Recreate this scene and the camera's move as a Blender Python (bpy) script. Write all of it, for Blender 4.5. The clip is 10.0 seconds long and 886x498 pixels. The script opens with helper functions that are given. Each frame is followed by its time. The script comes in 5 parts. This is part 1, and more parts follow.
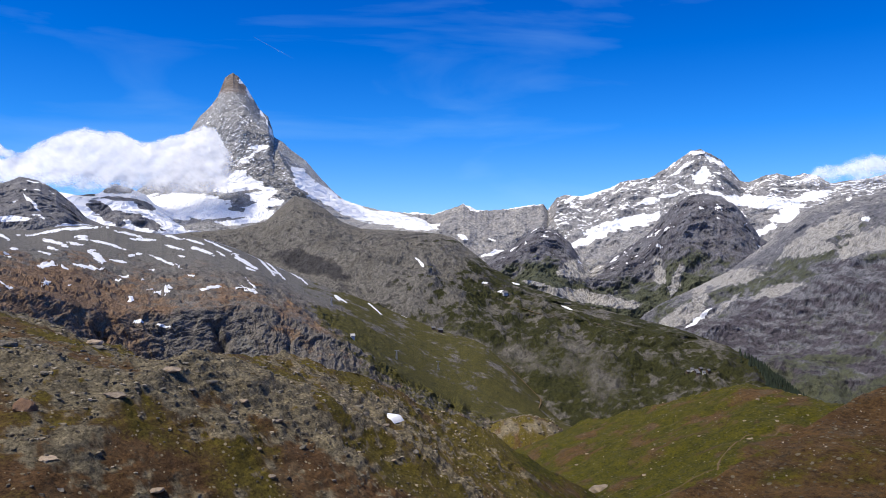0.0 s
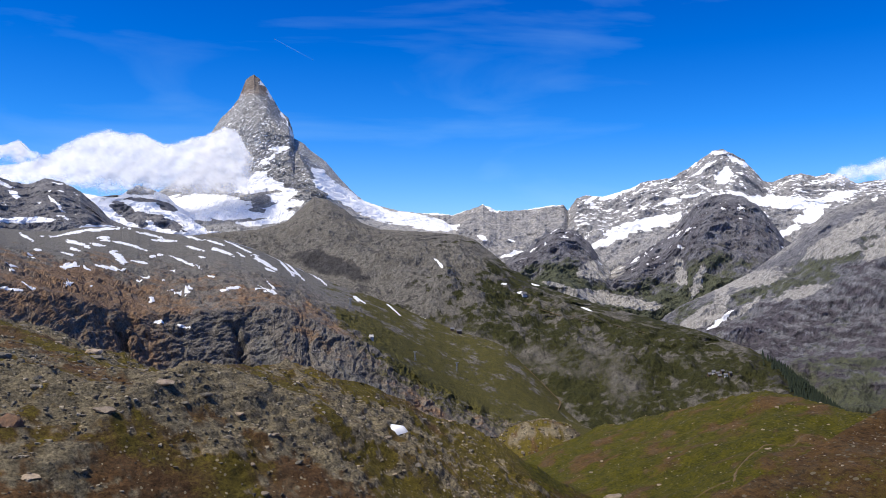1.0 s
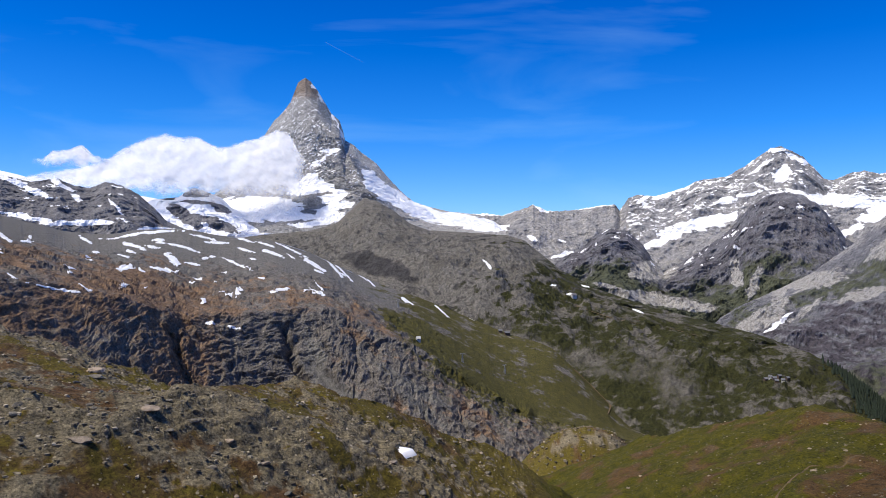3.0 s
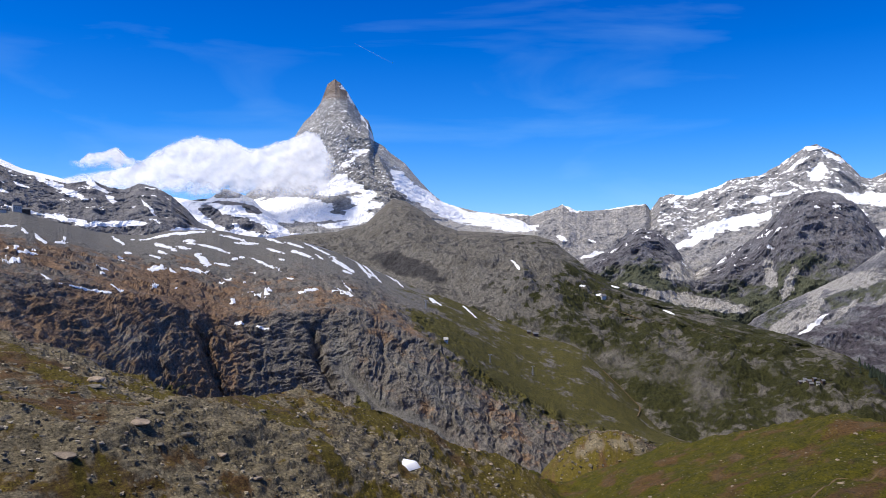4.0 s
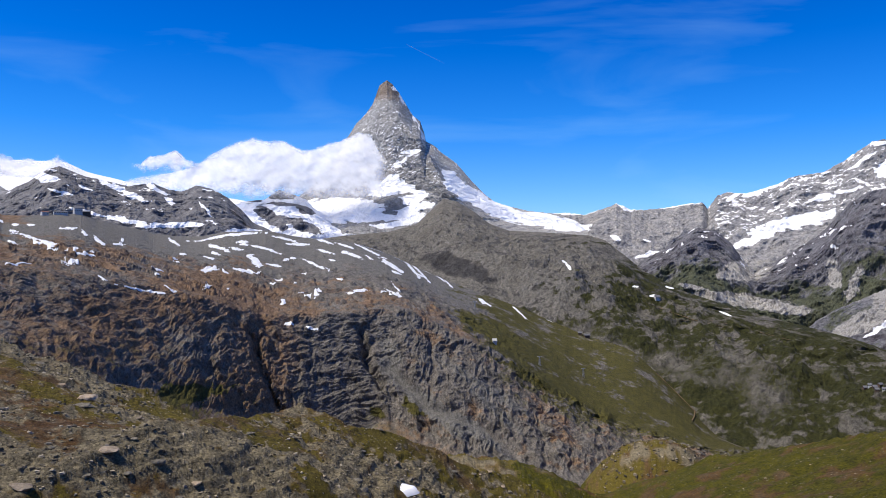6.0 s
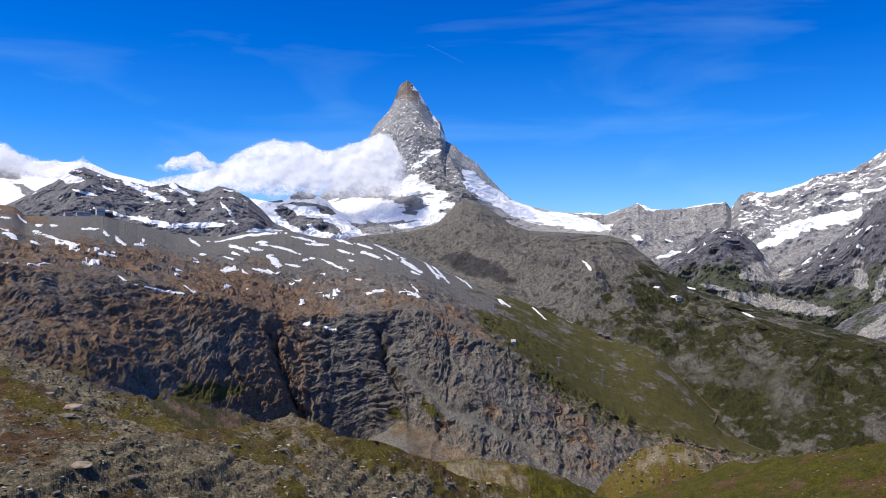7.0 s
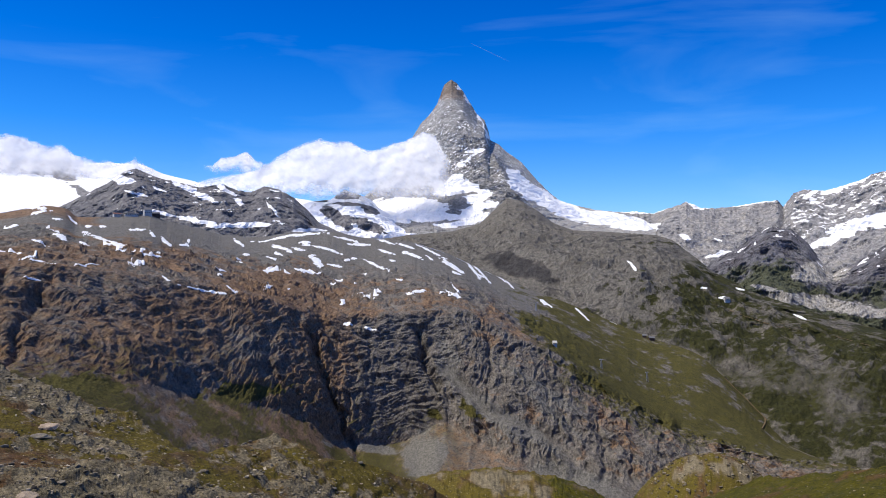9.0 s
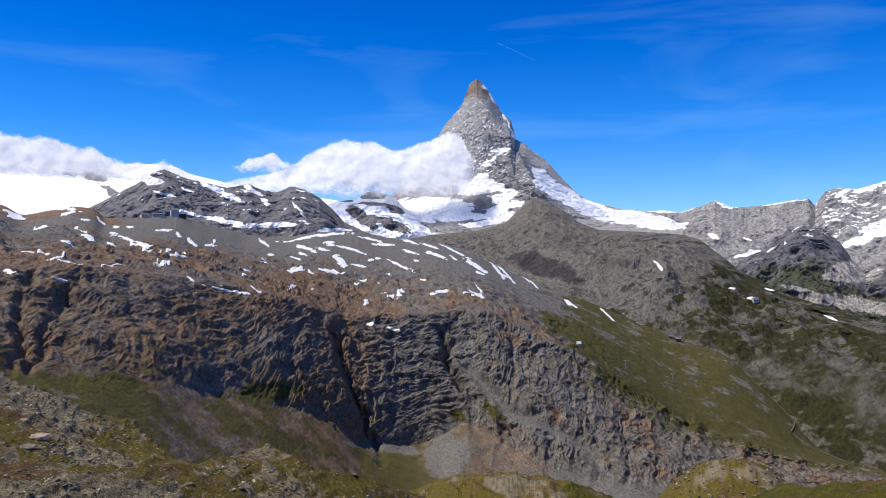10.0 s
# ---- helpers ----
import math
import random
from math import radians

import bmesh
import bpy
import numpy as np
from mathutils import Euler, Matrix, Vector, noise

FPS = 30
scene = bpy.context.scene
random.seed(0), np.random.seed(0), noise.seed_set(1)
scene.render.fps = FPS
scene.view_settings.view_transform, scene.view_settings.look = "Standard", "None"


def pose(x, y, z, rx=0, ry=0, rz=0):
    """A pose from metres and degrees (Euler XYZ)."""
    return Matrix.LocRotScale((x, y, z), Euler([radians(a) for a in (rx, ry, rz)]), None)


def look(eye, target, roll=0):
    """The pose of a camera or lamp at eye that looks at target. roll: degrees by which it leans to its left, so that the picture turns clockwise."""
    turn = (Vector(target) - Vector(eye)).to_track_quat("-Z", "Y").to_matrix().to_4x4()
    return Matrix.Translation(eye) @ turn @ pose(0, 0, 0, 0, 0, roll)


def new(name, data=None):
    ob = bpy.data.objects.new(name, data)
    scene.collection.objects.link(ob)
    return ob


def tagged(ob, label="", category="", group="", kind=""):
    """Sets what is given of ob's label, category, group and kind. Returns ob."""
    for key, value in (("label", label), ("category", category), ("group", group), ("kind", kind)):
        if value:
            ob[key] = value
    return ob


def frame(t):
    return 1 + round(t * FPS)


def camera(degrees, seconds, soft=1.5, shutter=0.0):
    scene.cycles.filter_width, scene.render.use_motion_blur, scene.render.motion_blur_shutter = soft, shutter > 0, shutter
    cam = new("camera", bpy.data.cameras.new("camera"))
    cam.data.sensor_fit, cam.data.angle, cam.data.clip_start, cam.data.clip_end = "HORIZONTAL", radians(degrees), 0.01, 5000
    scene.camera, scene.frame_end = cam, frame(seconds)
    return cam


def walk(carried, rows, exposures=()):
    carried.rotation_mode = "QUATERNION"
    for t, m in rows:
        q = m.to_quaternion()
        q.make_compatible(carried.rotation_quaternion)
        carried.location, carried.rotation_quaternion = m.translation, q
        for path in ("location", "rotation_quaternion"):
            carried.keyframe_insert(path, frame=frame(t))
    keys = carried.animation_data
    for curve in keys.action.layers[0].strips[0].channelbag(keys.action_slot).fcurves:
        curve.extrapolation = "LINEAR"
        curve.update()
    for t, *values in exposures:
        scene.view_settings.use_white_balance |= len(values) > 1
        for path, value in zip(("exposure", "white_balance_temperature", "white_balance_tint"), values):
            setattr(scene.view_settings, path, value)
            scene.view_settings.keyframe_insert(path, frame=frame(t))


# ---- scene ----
cam = camera(61.07, 10.0, soft=0.65)
PATH = [
    (0.0, pose(0.000, 0.000, 0.000, 90.203, 0, -9.716) @ pose(0, 0, 0, 0, 0, 0.060)),
    (0.5, pose(1.113, 0.879, 0.459, 90.240, 0, -8.985) @ pose(0, 0, 0, 0, 0, 0.060)),
    (1.0, pose(2.362, 1.850, 0.978, 90.243, 0, -8.202) @ pose(0, 0, 0, 0, 0, 0.098)),
    (1.5, pose(3.633, 2.652, 1.442, 90.245, 0, -7.467) @ pose(0, 0, 0, 0, 0, 0.073)),
    (2.0, pose(5.149, 3.664, 1.984, 90.254, 0, -6.528) @ pose(0, 0, 0, 0, 0, 0.067)),
    (2.5, pose(6.549, 4.547, 2.456, 90.261, 0, -5.483) @ pose(0, 0, 0, 0, 0, 0.039)),
    (4.0, pose(11.463, 7.627, 3.929, 90.266, 0, -2.096) @ pose(0, 0, 0, 0, 0, -0.012)),
    (4.5, pose(12.967, 8.664, 4.375, 90.263, 0, -1.094) @ pose(0, 0, 0, 0, 0, -0.020)),
    (5.0, pose(14.761, 9.769, 4.920, 90.244, 0, 0.000) @ pose(0, 0, 0, 0, 0, -0.027)),
    (5.5, pose(16.336, 11.114, 5.312, 90.241, 0, 1.028) @ pose(0, 0, 0, 0, 0, -0.073)),
    (7.0, pose(21.212, 15.129, 6.621, 90.223, 0, 3.509) @ pose(0, 0, 0, 0, 0, -0.063)),
    (7.5, pose(22.756, 16.594, 7.085, 90.211, 0, 4.290) @ pose(0, 0, 0, 0, 0, -0.051)),
    (8.0, pose(24.460, 17.908, 7.608, 90.182, 0, 5.110) @ pose(0, 0, 0, 0, 0, -0.031)),
    (8.5, pose(26.262, 18.870, 8.073, 90.167, 0, 5.958) @ pose(0, 0, 0, 0, 0, -0.067)),
    (9.0, pose(28.142, 19.928, 8.680, 90.148, 0, 6.973) @ pose(0, 0, 0, 0, 0, -0.019)),
    (9.5, pose(29.965, 21.003, 9.218, 90.132, 0, 7.954) @ pose(0, 0, 0, 0, 0, -0.014)),
    (10.0, pose(31.860, 22.076, 9.877, 90.097, 0, 8.957) @ pose(0, 0, 0, 0, 0, -0.032)),
]
walk(cam, PATH, exposures=[(0.0, -0.13), (10.0, -0.13)])

# ---- world and sun ----
SUN_AZ, SUN_EL = -112.0, 61.0          # degrees to the right of +y, and above the horizon
world = bpy.data.worlds.new("sky")
scene.world = world
world.use_nodes = True
wn, wl = world.node_tree.nodes, world.node_tree.links
wn.clear()
w_sky = wn.new("ShaderNodeTexSky")
w_sky.sky_type, w_sky.sun_disc = "NISHITA", False
w_sky.sun_elevation, w_sky.sun_rotation = radians(SUN_EL), radians(SUN_AZ)
w_sky.altitude, w_sky.air_density, w_sky.dust_density, w_sky.ozone_density = 2600, 1.0, 2.0, 3.5
w_bg = wn.new("ShaderNodeBackground")
w_bg.inputs[1].default_value = 0.168
w_sat = wn.new("ShaderNodeHueSaturation")
w_sat.inputs["Saturation"].default_value = 1.05
# clear alpine air: pale at the horizon, deep blue higher up, pale again overhead
w_dir = wn.new("ShaderNodeTexCoord")
w_sep = wn.new("ShaderNodeSeparateXYZ")
wl.new(w_dir.outputs["Generated"], w_sep.inputs[0])
w_deep = wn.new("ShaderNodeValToRGB")
# overhead, out of view, the sky is made paler for a less blue fill
for e, (p, c) in zip([w_deep.color_ramp.elements[0], w_deep.color_ramp.elements.new(0.16), w_deep.color_ramp.elements.new(0.42), w_deep.color_ramp.elements[-1]],
                     ((0.0, (0.66, 0.84, 1.12, 1)), (0.16, (0.25, 0.65, 1.17, 1)), (0.42, (0.045, 0.355, 1.07, 1)), (0.7, (0.5, 0.62, 0.9, 1)))):
    e.position, e.color = p, c
wl.new(w_sep.outputs[2], w_deep.inputs[0])
w_blue = wn.new("ShaderNodeMix")
w_blue.data_type, w_blue.blend_type = "RGBA", "MULTIPLY"
w_blue.inputs[0].default_value = 1.0
wl.new(w_sky.outputs[0], w_blue.inputs[6])
wl.new(w_deep.outputs[0], w_blue.inputs[7])
wl.new(w_blue.outputs[2], w_sat.inputs["Color"])
# thin cirrus
w_map = wn.new("ShaderNodeMapping")
w_map.inputs["Scale"].default_value = (1.0, 1.0, 5.0)
w_map.inputs["Rotation"].default_value = (0.0, radians(6), 0.0)
wl.new(w_dir.outputs["Generated"], w_map.inputs[0])
w_nz = wn.new("ShaderNodeTexNoise")
w_nz.inputs["Scale"].default_value, w_nz.inputs["Detail"].default_value, w_nz.inputs["Roughness"].default_value = 2.2, 7, 0.5
w_nz.inputs["Distortion"].default_value = 0.6
wl.new(w_map.outputs[0], w_nz.inputs[0])
w_rmp = wn.new("ShaderNodeValToRGB")
w_rmp.color_ramp.elements[0].position, w_rmp.color_ramp.elements[1].position = 0.52, 0.98
w_rmp.color_ramp.elements[1].color = (0.36, 0.36, 0.36, 1)
wl.new(w_nz.outputs[0], w_rmp.inputs[0])
w_tint = wn.new("ShaderNodeMix")
w_tint.data_type = "RGBA"
w_tint.inputs[7].default_value = (3.2, 5.2, 7.0, 1)
wl.new(w_rmp.outputs[0], w_tint.inputs[0])
wl.new(w_sat.outputs[0], w_tint.inputs[6])
w_out = wn.new("ShaderNodeOutputWorld")
wl.new(w_tint.outputs[2], w_bg.inputs[0])
wl.new(w_bg.outputs[0], w_out.inputs[0])

sun = new("sun", bpy.data.lights.new("sun", "SUN"))
sun.data.energy, sun.data.angle, sun.data.color = 5.0, radians(0.53), (1.0, 0.925, 0.79)
s_dir = Vector((math.sin(radians(SUN_AZ)) * math.cos(radians(SUN_EL)), math.cos(radians(SUN_AZ)) * math.cos(radians(SUN_EL)), math.sin(radians(SUN_EL))))
sun.matrix_world = look(s_dir * 300, (0, 0, 0))

# ---- noise in numpy ----
RNG = np.random.RandomState(11)
PERM = np.concatenate([RNG.permutation(256)] * 3).astype(np.int32)
GRAD = RNG.normal(size=(256, 3))
GRAD = (GRAD / np.linalg.norm(GRAD, axis=1, keepdims=True)).astype(np.float32)


def vnoise(x, y, z, seed=0):
    """Gradient noise, about -1 to 1."""
    fx, fy, fz = np.floor(x), np.floor(y), np.floor(z)
    ix, iy, iz = (f.astype(np.int32) & 255 for f in (fx, fy, fz))
    tx, ty, tz = (np.asarray(v - f, np.float32) for v, f in ((x, fx), (y, fy), (z, fz)))
    ux, uy, uz = (t * t * t * (t * (t * 6 - 15) + 10) for t in (tx, ty, tz))
    sd = int(PERM[seed % 256])
    out = 0
    for a in (0, 1):
        pa = PERM[((ix + a) & 255) + sd]
        for b in (0, 1):
            pb = PERM[((iy + b) & 255) + pa]
            for c in (0, 1):
                g = GRAD[PERM[((iz + c) & 255) + pb]]
                dot = g[..., 0] * (tx - a) + g[..., 1] * (ty - b) + g[..., 2] * (tz - c)
                out = out + dot * (ux if a else 1 - ux) * (uy if b else 1 - uy) * (uz if c else 1 - uz)
    return out * 1.7


def fbm(x, y, z, octaves=5, gain=0.5, seed=0, ridged=False):
    total, amp, norm = 0, 1.0, 0.0
    x, y, z = np.broadcast_arrays(*(np.asarray(v, np.float32) for v in (x, y, z)))
    for o in range(octaves):
        n = vnoise(x + o * 17.3, y + o * 9.1, z - o * 5.7, seed + o)
        total = total + amp * ((1 - 2.2 * np.abs(n)) if ridged else n)
        norm += amp
        amp *= gain
        x, y, z = (np.float32(1.72) * x - np.float32(1.08) * y + np.float32(0.2) * z, np.float32(1.08) * x + np.float32(1.70) * y - np.float32(0.25) * z, np.float32(0.1) * x + np.float32(0.3) * y + np.float32(2.0) * z)
    return total / norm * (1.0 if ridged else 1.35)


def step(a, b, v):
    t = np.clip((v - a) / (b - a), 0, 1)
    return t * t * (3 - 2 * t)


# ---- materials ----
def mat_base(name):
    m = bpy.data.materials.new(name)
    m.use_nodes = True
    return m, m.node_tree.nodes, m.node_tree.links, m.node_tree.nodes["Principled BSDF"]


def n_math(nodes, links, op, a, b=None, clamp=False):
    n = nodes.new("ShaderNodeMath")
    n.operation, n.use_clamp = op, clamp
    for i, v in enumerate((a, b)):
        if v is None:
            continue
        if isinstance(v, (int, float)):
            n.inputs[i].default_value = v
        else:
            links.new(v, n.inputs[i])
    return n.outputs[0]


def n_noise(nodes, links, vec, scale, detail=6.0, rough=0.6, stretch=(1, 1, 1)):
    m = nodes.new("ShaderNodeMapping")
    m.inputs["Scale"].default_value = stretch
    links.new(vec, m.inputs[0])
    n = nodes.new("ShaderNodeTexNoise")
    n.inputs["Scale"].default_value, n.inputs["Detail"].default_value, n.inputs["Roughness"].default_value = scale, detail, rough
    links.new(m.outputs[0], n.inputs[0])
    return n.outputs[0]


def n_ramp(nodes, links, fac, stops):
    r = nodes.new("ShaderNodeValToRGB")
    el = r.color_ramp.elements
    while len(el) < len(stops):
        el.new(0.5)
    for e, (p, c) in zip(el, stops):
        e.position, e.color = p, (*c, 1) if len(c) == 3 else c
    links.new(fac, r.inputs[0])
    return r.outputs[0]


def n_mix(nodes, links, fac, a, b, blend="MIX"):
    n = nodes.new("ShaderNodeMix")
    n.data_type, n.blend_type = "RGBA", blend
    for i, v in ((0, fac), (6, a), (7, b)):
        if isinstance(v, (int, float)):
            n.inputs[i].default_value = v
        elif isinstance(v, tuple):
            n.inputs[i].default_value = (*v, 1)
        else:
            links.new(v, n.inputs[i])
    return n.outputs[2]


def n_stretch(nodes, links, v, lo, hi):
    """v spread out so that lo becomes 0 and hi becomes 1."""
    n = nodes.new("ShaderNodeMapRange")
    n.inputs[1].default_value, n.inputs[2].default_value = lo, hi
    links.new(v, n.inputs[0])
    return n.outputs[0]


def land(name, rock, rock2, grass, grass2, scree, warm, size, bump=0.6, streak=(1, 1, 0.35), snow=(0.92, 0.92, 0.93), stones=0.0):
    """Rock, scree, turf and snow, sorted by the mask that the mesh carries. size: metres of the largest grain."""
    m, nd, lk, bsdf = mat_base(name)
    geo = nd.new("ShaderNodeNewGeometry").outputs["Position"]
    at = nd.new("ShaderNodeAttribute")
    at.attribute_name = "mask"
    sep = nd.new("ShaderNodeSeparateColor")
    lk.new(at.outputs["Color"], sep.inputs[0])
    s_snow, s_grass, s_warm, s_scree = sep.outputs[0], sep.outputs[1], sep.outputs[2], at.outputs["Alpha"]
    big = n_noise(nd, lk, geo, 1 / size, 9, 0.65, streak)
    fine = n_noise(nd, lk, geo, 5 / size, 10, 0.8, streak)
    tiny = n_noise(nd, lk, geo, 26 / size, 5, 0.75, (1, 1, 0.8))
    big_k, fine_k, tiny_k = n_stretch(nd, lk, big, 0.36, 0.64), n_stretch(nd, lk, fine, 0.36, 0.64), n_stretch(nd, lk, tiny, 0.34, 0.66)

    def soft(s, n, k, sharp):
        v = n_math(nd, lk, "ADD", s, n_math(nd, lk, "MULTIPLY", n_math(nd, lk, "SUBTRACT", n, 0.5), k))
        return n_math(nd, lk, "ADD", n_math(nd, lk, "MULTIPLY", n_math(nd, lk, "SUBTRACT", v, 0.5), sharp), 0.5, True)

    mixed = n_math(nd, lk, "ADD", n_math(nd, lk, "MULTIPLY", big_k, 0.5), n_math(nd, lk, "MULTIPLY", fine_k, 0.5))
    col = n_mix(nd, lk, mixed, rock2, rock)
    wcol = n_mix(nd, lk, mixed, tuple(c * 0.42 for c in warm), tuple(c * 1.2 for c in warm))
    warmed = n_mix(nd, lk, soft(s_warm, fine, 0.8, 1.6), col, wcol)
    scr = n_mix(nd, lk, n_math(nd, lk, "ADD", n_math(nd, lk, "MULTIPLY", tiny_k, 0.5), n_math(nd, lk, "MULTIPLY", fine_k, 0.5)), tuple(c * 0.65 for c in scree), tuple(c * 1.25 for c in scree))
    c2 = n_mix(nd, lk, soft(s_scree, fine, 0.9, 2.5), warmed, scr)
    gr = n_mix(nd, lk, mixed, grass2, grass)
    c3 = n_mix(nd, lk, soft(s_grass, fine, 1.5, 2.6), c2, gr)
    # random tone, dark in the bump's hollows: crevice shade put into the colour
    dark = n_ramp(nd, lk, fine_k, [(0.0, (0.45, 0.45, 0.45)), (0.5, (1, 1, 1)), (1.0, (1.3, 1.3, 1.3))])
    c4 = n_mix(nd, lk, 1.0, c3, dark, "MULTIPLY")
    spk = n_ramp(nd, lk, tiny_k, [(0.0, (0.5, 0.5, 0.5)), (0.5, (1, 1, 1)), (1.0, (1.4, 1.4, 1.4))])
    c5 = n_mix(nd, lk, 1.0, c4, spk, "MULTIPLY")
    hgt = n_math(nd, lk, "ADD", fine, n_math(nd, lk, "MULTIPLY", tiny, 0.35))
    if stones:
        vor = nd.new("ShaderNodeTexVoronoi")
        vor.inputs["Scale"].default_value = stones
        lk.new(geo, vor.inputs[0])
        pick = nd.new("ShaderNodeSeparateColor")
        lk.new(vor.outputs["Color"], pick.inputs[0])
        size_k = n_math(nd, lk, "MULTIPLY", pick.outputs[1], 0.42)
        inside = n_math(nd, lk, "MULTIPLY", n_math(nd, lk, "LESS_THAN", vor.outputs["Distance"], size_k), n_math(nd, lk, "GREATER_THAN", pick.outputs[0], 0.74))
        c5 = n_mix(nd, lk, inside, c5, n_mix(nd, lk, pick.outputs[2], tuple(c * 0.55 for c in rock), tuple(c * 1.1 for c in rock)))
        hgt = n_math(nd, lk, "ADD", hgt, n_math(nd, lk, "MULTIPLY", inside, 0.12))
    sn = soft(s_snow, fine, 0.6, 6)
    c6 = n_mix(nd, lk, sn, c5, snow)
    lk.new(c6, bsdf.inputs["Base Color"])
    bsdf.inputs["Roughness"].default_value = 0.9
    bsdf.inputs["Specular IOR Level"].default_value = 0.15
    bp = nd.new("ShaderNodeBump")
    bp.inputs["Strength"].default_value, bp.inputs["Distance"].default_value = bump, size * 0.11
    hgt = n_math(nd, lk, "MULTIPLY", hgt, n_math(nd, lk, "SUBTRACT", 1.1, sn))
    lk.new(hgt, bp.inputs["Height"])
    lk.new(bp.outputs[0], bsdf.inputs["Normal"])
    return m


# M_FAR, M_SPUR, M_DARK: distance haze put into the colour, paler and bluer
M_FAR = land("hazy_far_rock", (0.4, 0.385, 0.37), (0.17, 0.17, 0.18), (0.13, 0.13, 0.08), (0.08, 0.083, 0.06), (0.42, 0.4, 0.37), (0.26, 0.215, 0.18), 80, 0.7)
M_SPUR = land("hazy_spur_rock", (0.29, 0.284, 0.296), (0.1, 0.102, 0.116), (0.12, 0.125, 0.075), (0.075, 0.085, 0.06), (0.42, 0.4, 0.37), (0.12, 0.108, 0.122), 40, 1.1)
M_DARK = land("hazy_blue_rock", (0.28, 0.27, 0.265), (0.1, 0.1, 0.115), (0.09, 0.1, 0.06), (0.06, 0.07, 0.05), (0.32, 0.305, 0.29), (0.22, 0.18, 0.15), 45, 0.8, (1, 1, 0.6))
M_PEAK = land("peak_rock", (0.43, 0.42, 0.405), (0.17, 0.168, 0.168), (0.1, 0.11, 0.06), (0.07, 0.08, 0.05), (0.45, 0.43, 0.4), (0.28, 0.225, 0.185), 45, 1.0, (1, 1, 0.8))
M_RIDGE = land("ridge_rock", (0.21, 0.192, 0.163), (0.085, 0.078, 0.065), (0.06, 0.059, 0.018), (0.026, 0.029, 0.011), (0.195, 0.181, 0.156), (0.08, 0.075, 0.072), 24, 1.2)
M_CLIFF = land("cliff_rock", (0.27, 0.242, 0.207), (0.066, 0.06, 0.055), (0.11, 0.098, 0.025), (0.055, 0.05, 0.017), (0.185, 0.175, 0.156), (0.27, 0.175, 0.108), 11, 1.1, (1, 0.6, 0.75))
M_KNOLL = land("knoll_rock", (0.35, 0.29, 0.18), (0.05, 0.042, 0.027), (0.17, 0.132, 0.02), (0.065, 0.05, 0.013), (0.36, 0.3, 0.19), (0.145, 0.08, 0.034), 1.8, 1.2, (1.0, 1.0, 2.0), stones=2.6)
M_HILL = land("hill_turf", (0.2, 0.17, 0.11), (0.055, 0.048, 0.03), (0.125, 0.108, 0.006), (0.028, 0.03, 0.003), (0.2, 0.17, 0.11), (0.14, 0.078, 0.027), 3.0, 1.3, (1.0, 0.7, 1.6), stones=1.4)

# ---- landform outlines: azimuth, elevation (degrees) and distance (metres) seen from the middle of the path ----
RANGE_CREST = [(-0.89, 1.88, 4700), (3.34, 2.55, 4700), (5.49, 2.91, 4700), (7.64, 2.96, 4700), (8.72, 2.79, 4700), (10.24, 3.27, 4700), (11.1, 3.61,
    4700), (12.18, 3.14, 4700), (13.26, 3.09, 4700), (14.76, 3.26, 4700), (16.26, 3.51, 4700), (17.2, 3.54, 4700), (17.62, 2.94, 4700), (19.23, 2.25,
    4700), (21.32, 1.05, 4700)]
RANGE_FOOT = [(-0.92, -0.25, 3900), (5.88, -0.46, 3900), (10.21, -1.32, 3900), (12.8, -1.75, 3900), (16.23, -2.81, 3900), (21.29, -3.19, 3900)]
SNOWY_CREST = [(14.55, -1.09, 4600), (16.26, 1.49, 4688), (17.45, 3.03, 4750), (18.17, 4.05, 4750), (18.81, 4.25, 4750), (20.07, 4.11, 4750), (22.14,
    4.71, 4750), (22.96, 5.16, 4750), (23.98, 5.3, 4750), (24.99, 5.41, 4750), (26.19, 6.11, 4750), (26.99, 6.66, 4750), (27.85, 7.24, 4750), (28.55,
    7.37, 4750), (29.24, 6.98, 4750), (29.89, 6.59, 4750), (30.65, 5.72, 4750), (31.21, 5.02, 4750), (31.77, 4.88, 4750), (32.7, 5.29, 4750), (33.61,
    5.45, 4750), (34.5, 5.18, 4750), (35.39, 5.37, 4750), (36.26, 5.14, 4750), (36.95, 4.61, 4750), (37.96, 4.76, 4750), (39.29, 4.89, 4750), (40.2,
    5.1, 4750), (44.83, 4.43, 4750)]
SNOWY_MID = [(14.53, -1.96, 4150), (18.79, -0.23, 4150), (22.95, 0.7, 4150), (26.97, 1.77, 4150), (30.82, 2.29, 4150), (34.49, 2.24, 4150), (40.18,
    1.68, 4150), (44.82, 1.6, 4150)]
SNOWY_FOOT = [(14.5, -3.69, 3500), (22.92, -4.23, 3500), (30.8, -3.04, 3500), (40.17, -2.06, 3500), (44.81, -1.95, 3500)]
SPUR_CREST = [(11.47, -2.41, 3300), (12.85, -0.68, 3294), (14.48, 0.18, 3288), (15.77, 1.26, 3283), (16.84, 1.77, 3279), (18.11, 1.55, 3274), (19.17,
    0.53, 3269), (20.01, -0.75, 3266), (20.63, -1.43, 3263), (21.67, -0.87, 3259), (22.91, -0.03, 3254), (24.54, 1.02, 3248), (25.54, 2.06, 3244),
    (26.54, 3.29, 3240), (27.72, 4.01, 3235), (28.69, 4.19, 3231), (29.84, 3.84, 3227), (30.79, 3.33, 3223), (31.54, 2.39, 3220), (32.47, 0.98, 3216),
    (34.1, -0.22, 3210), (36.56, -1.37, 3200)]
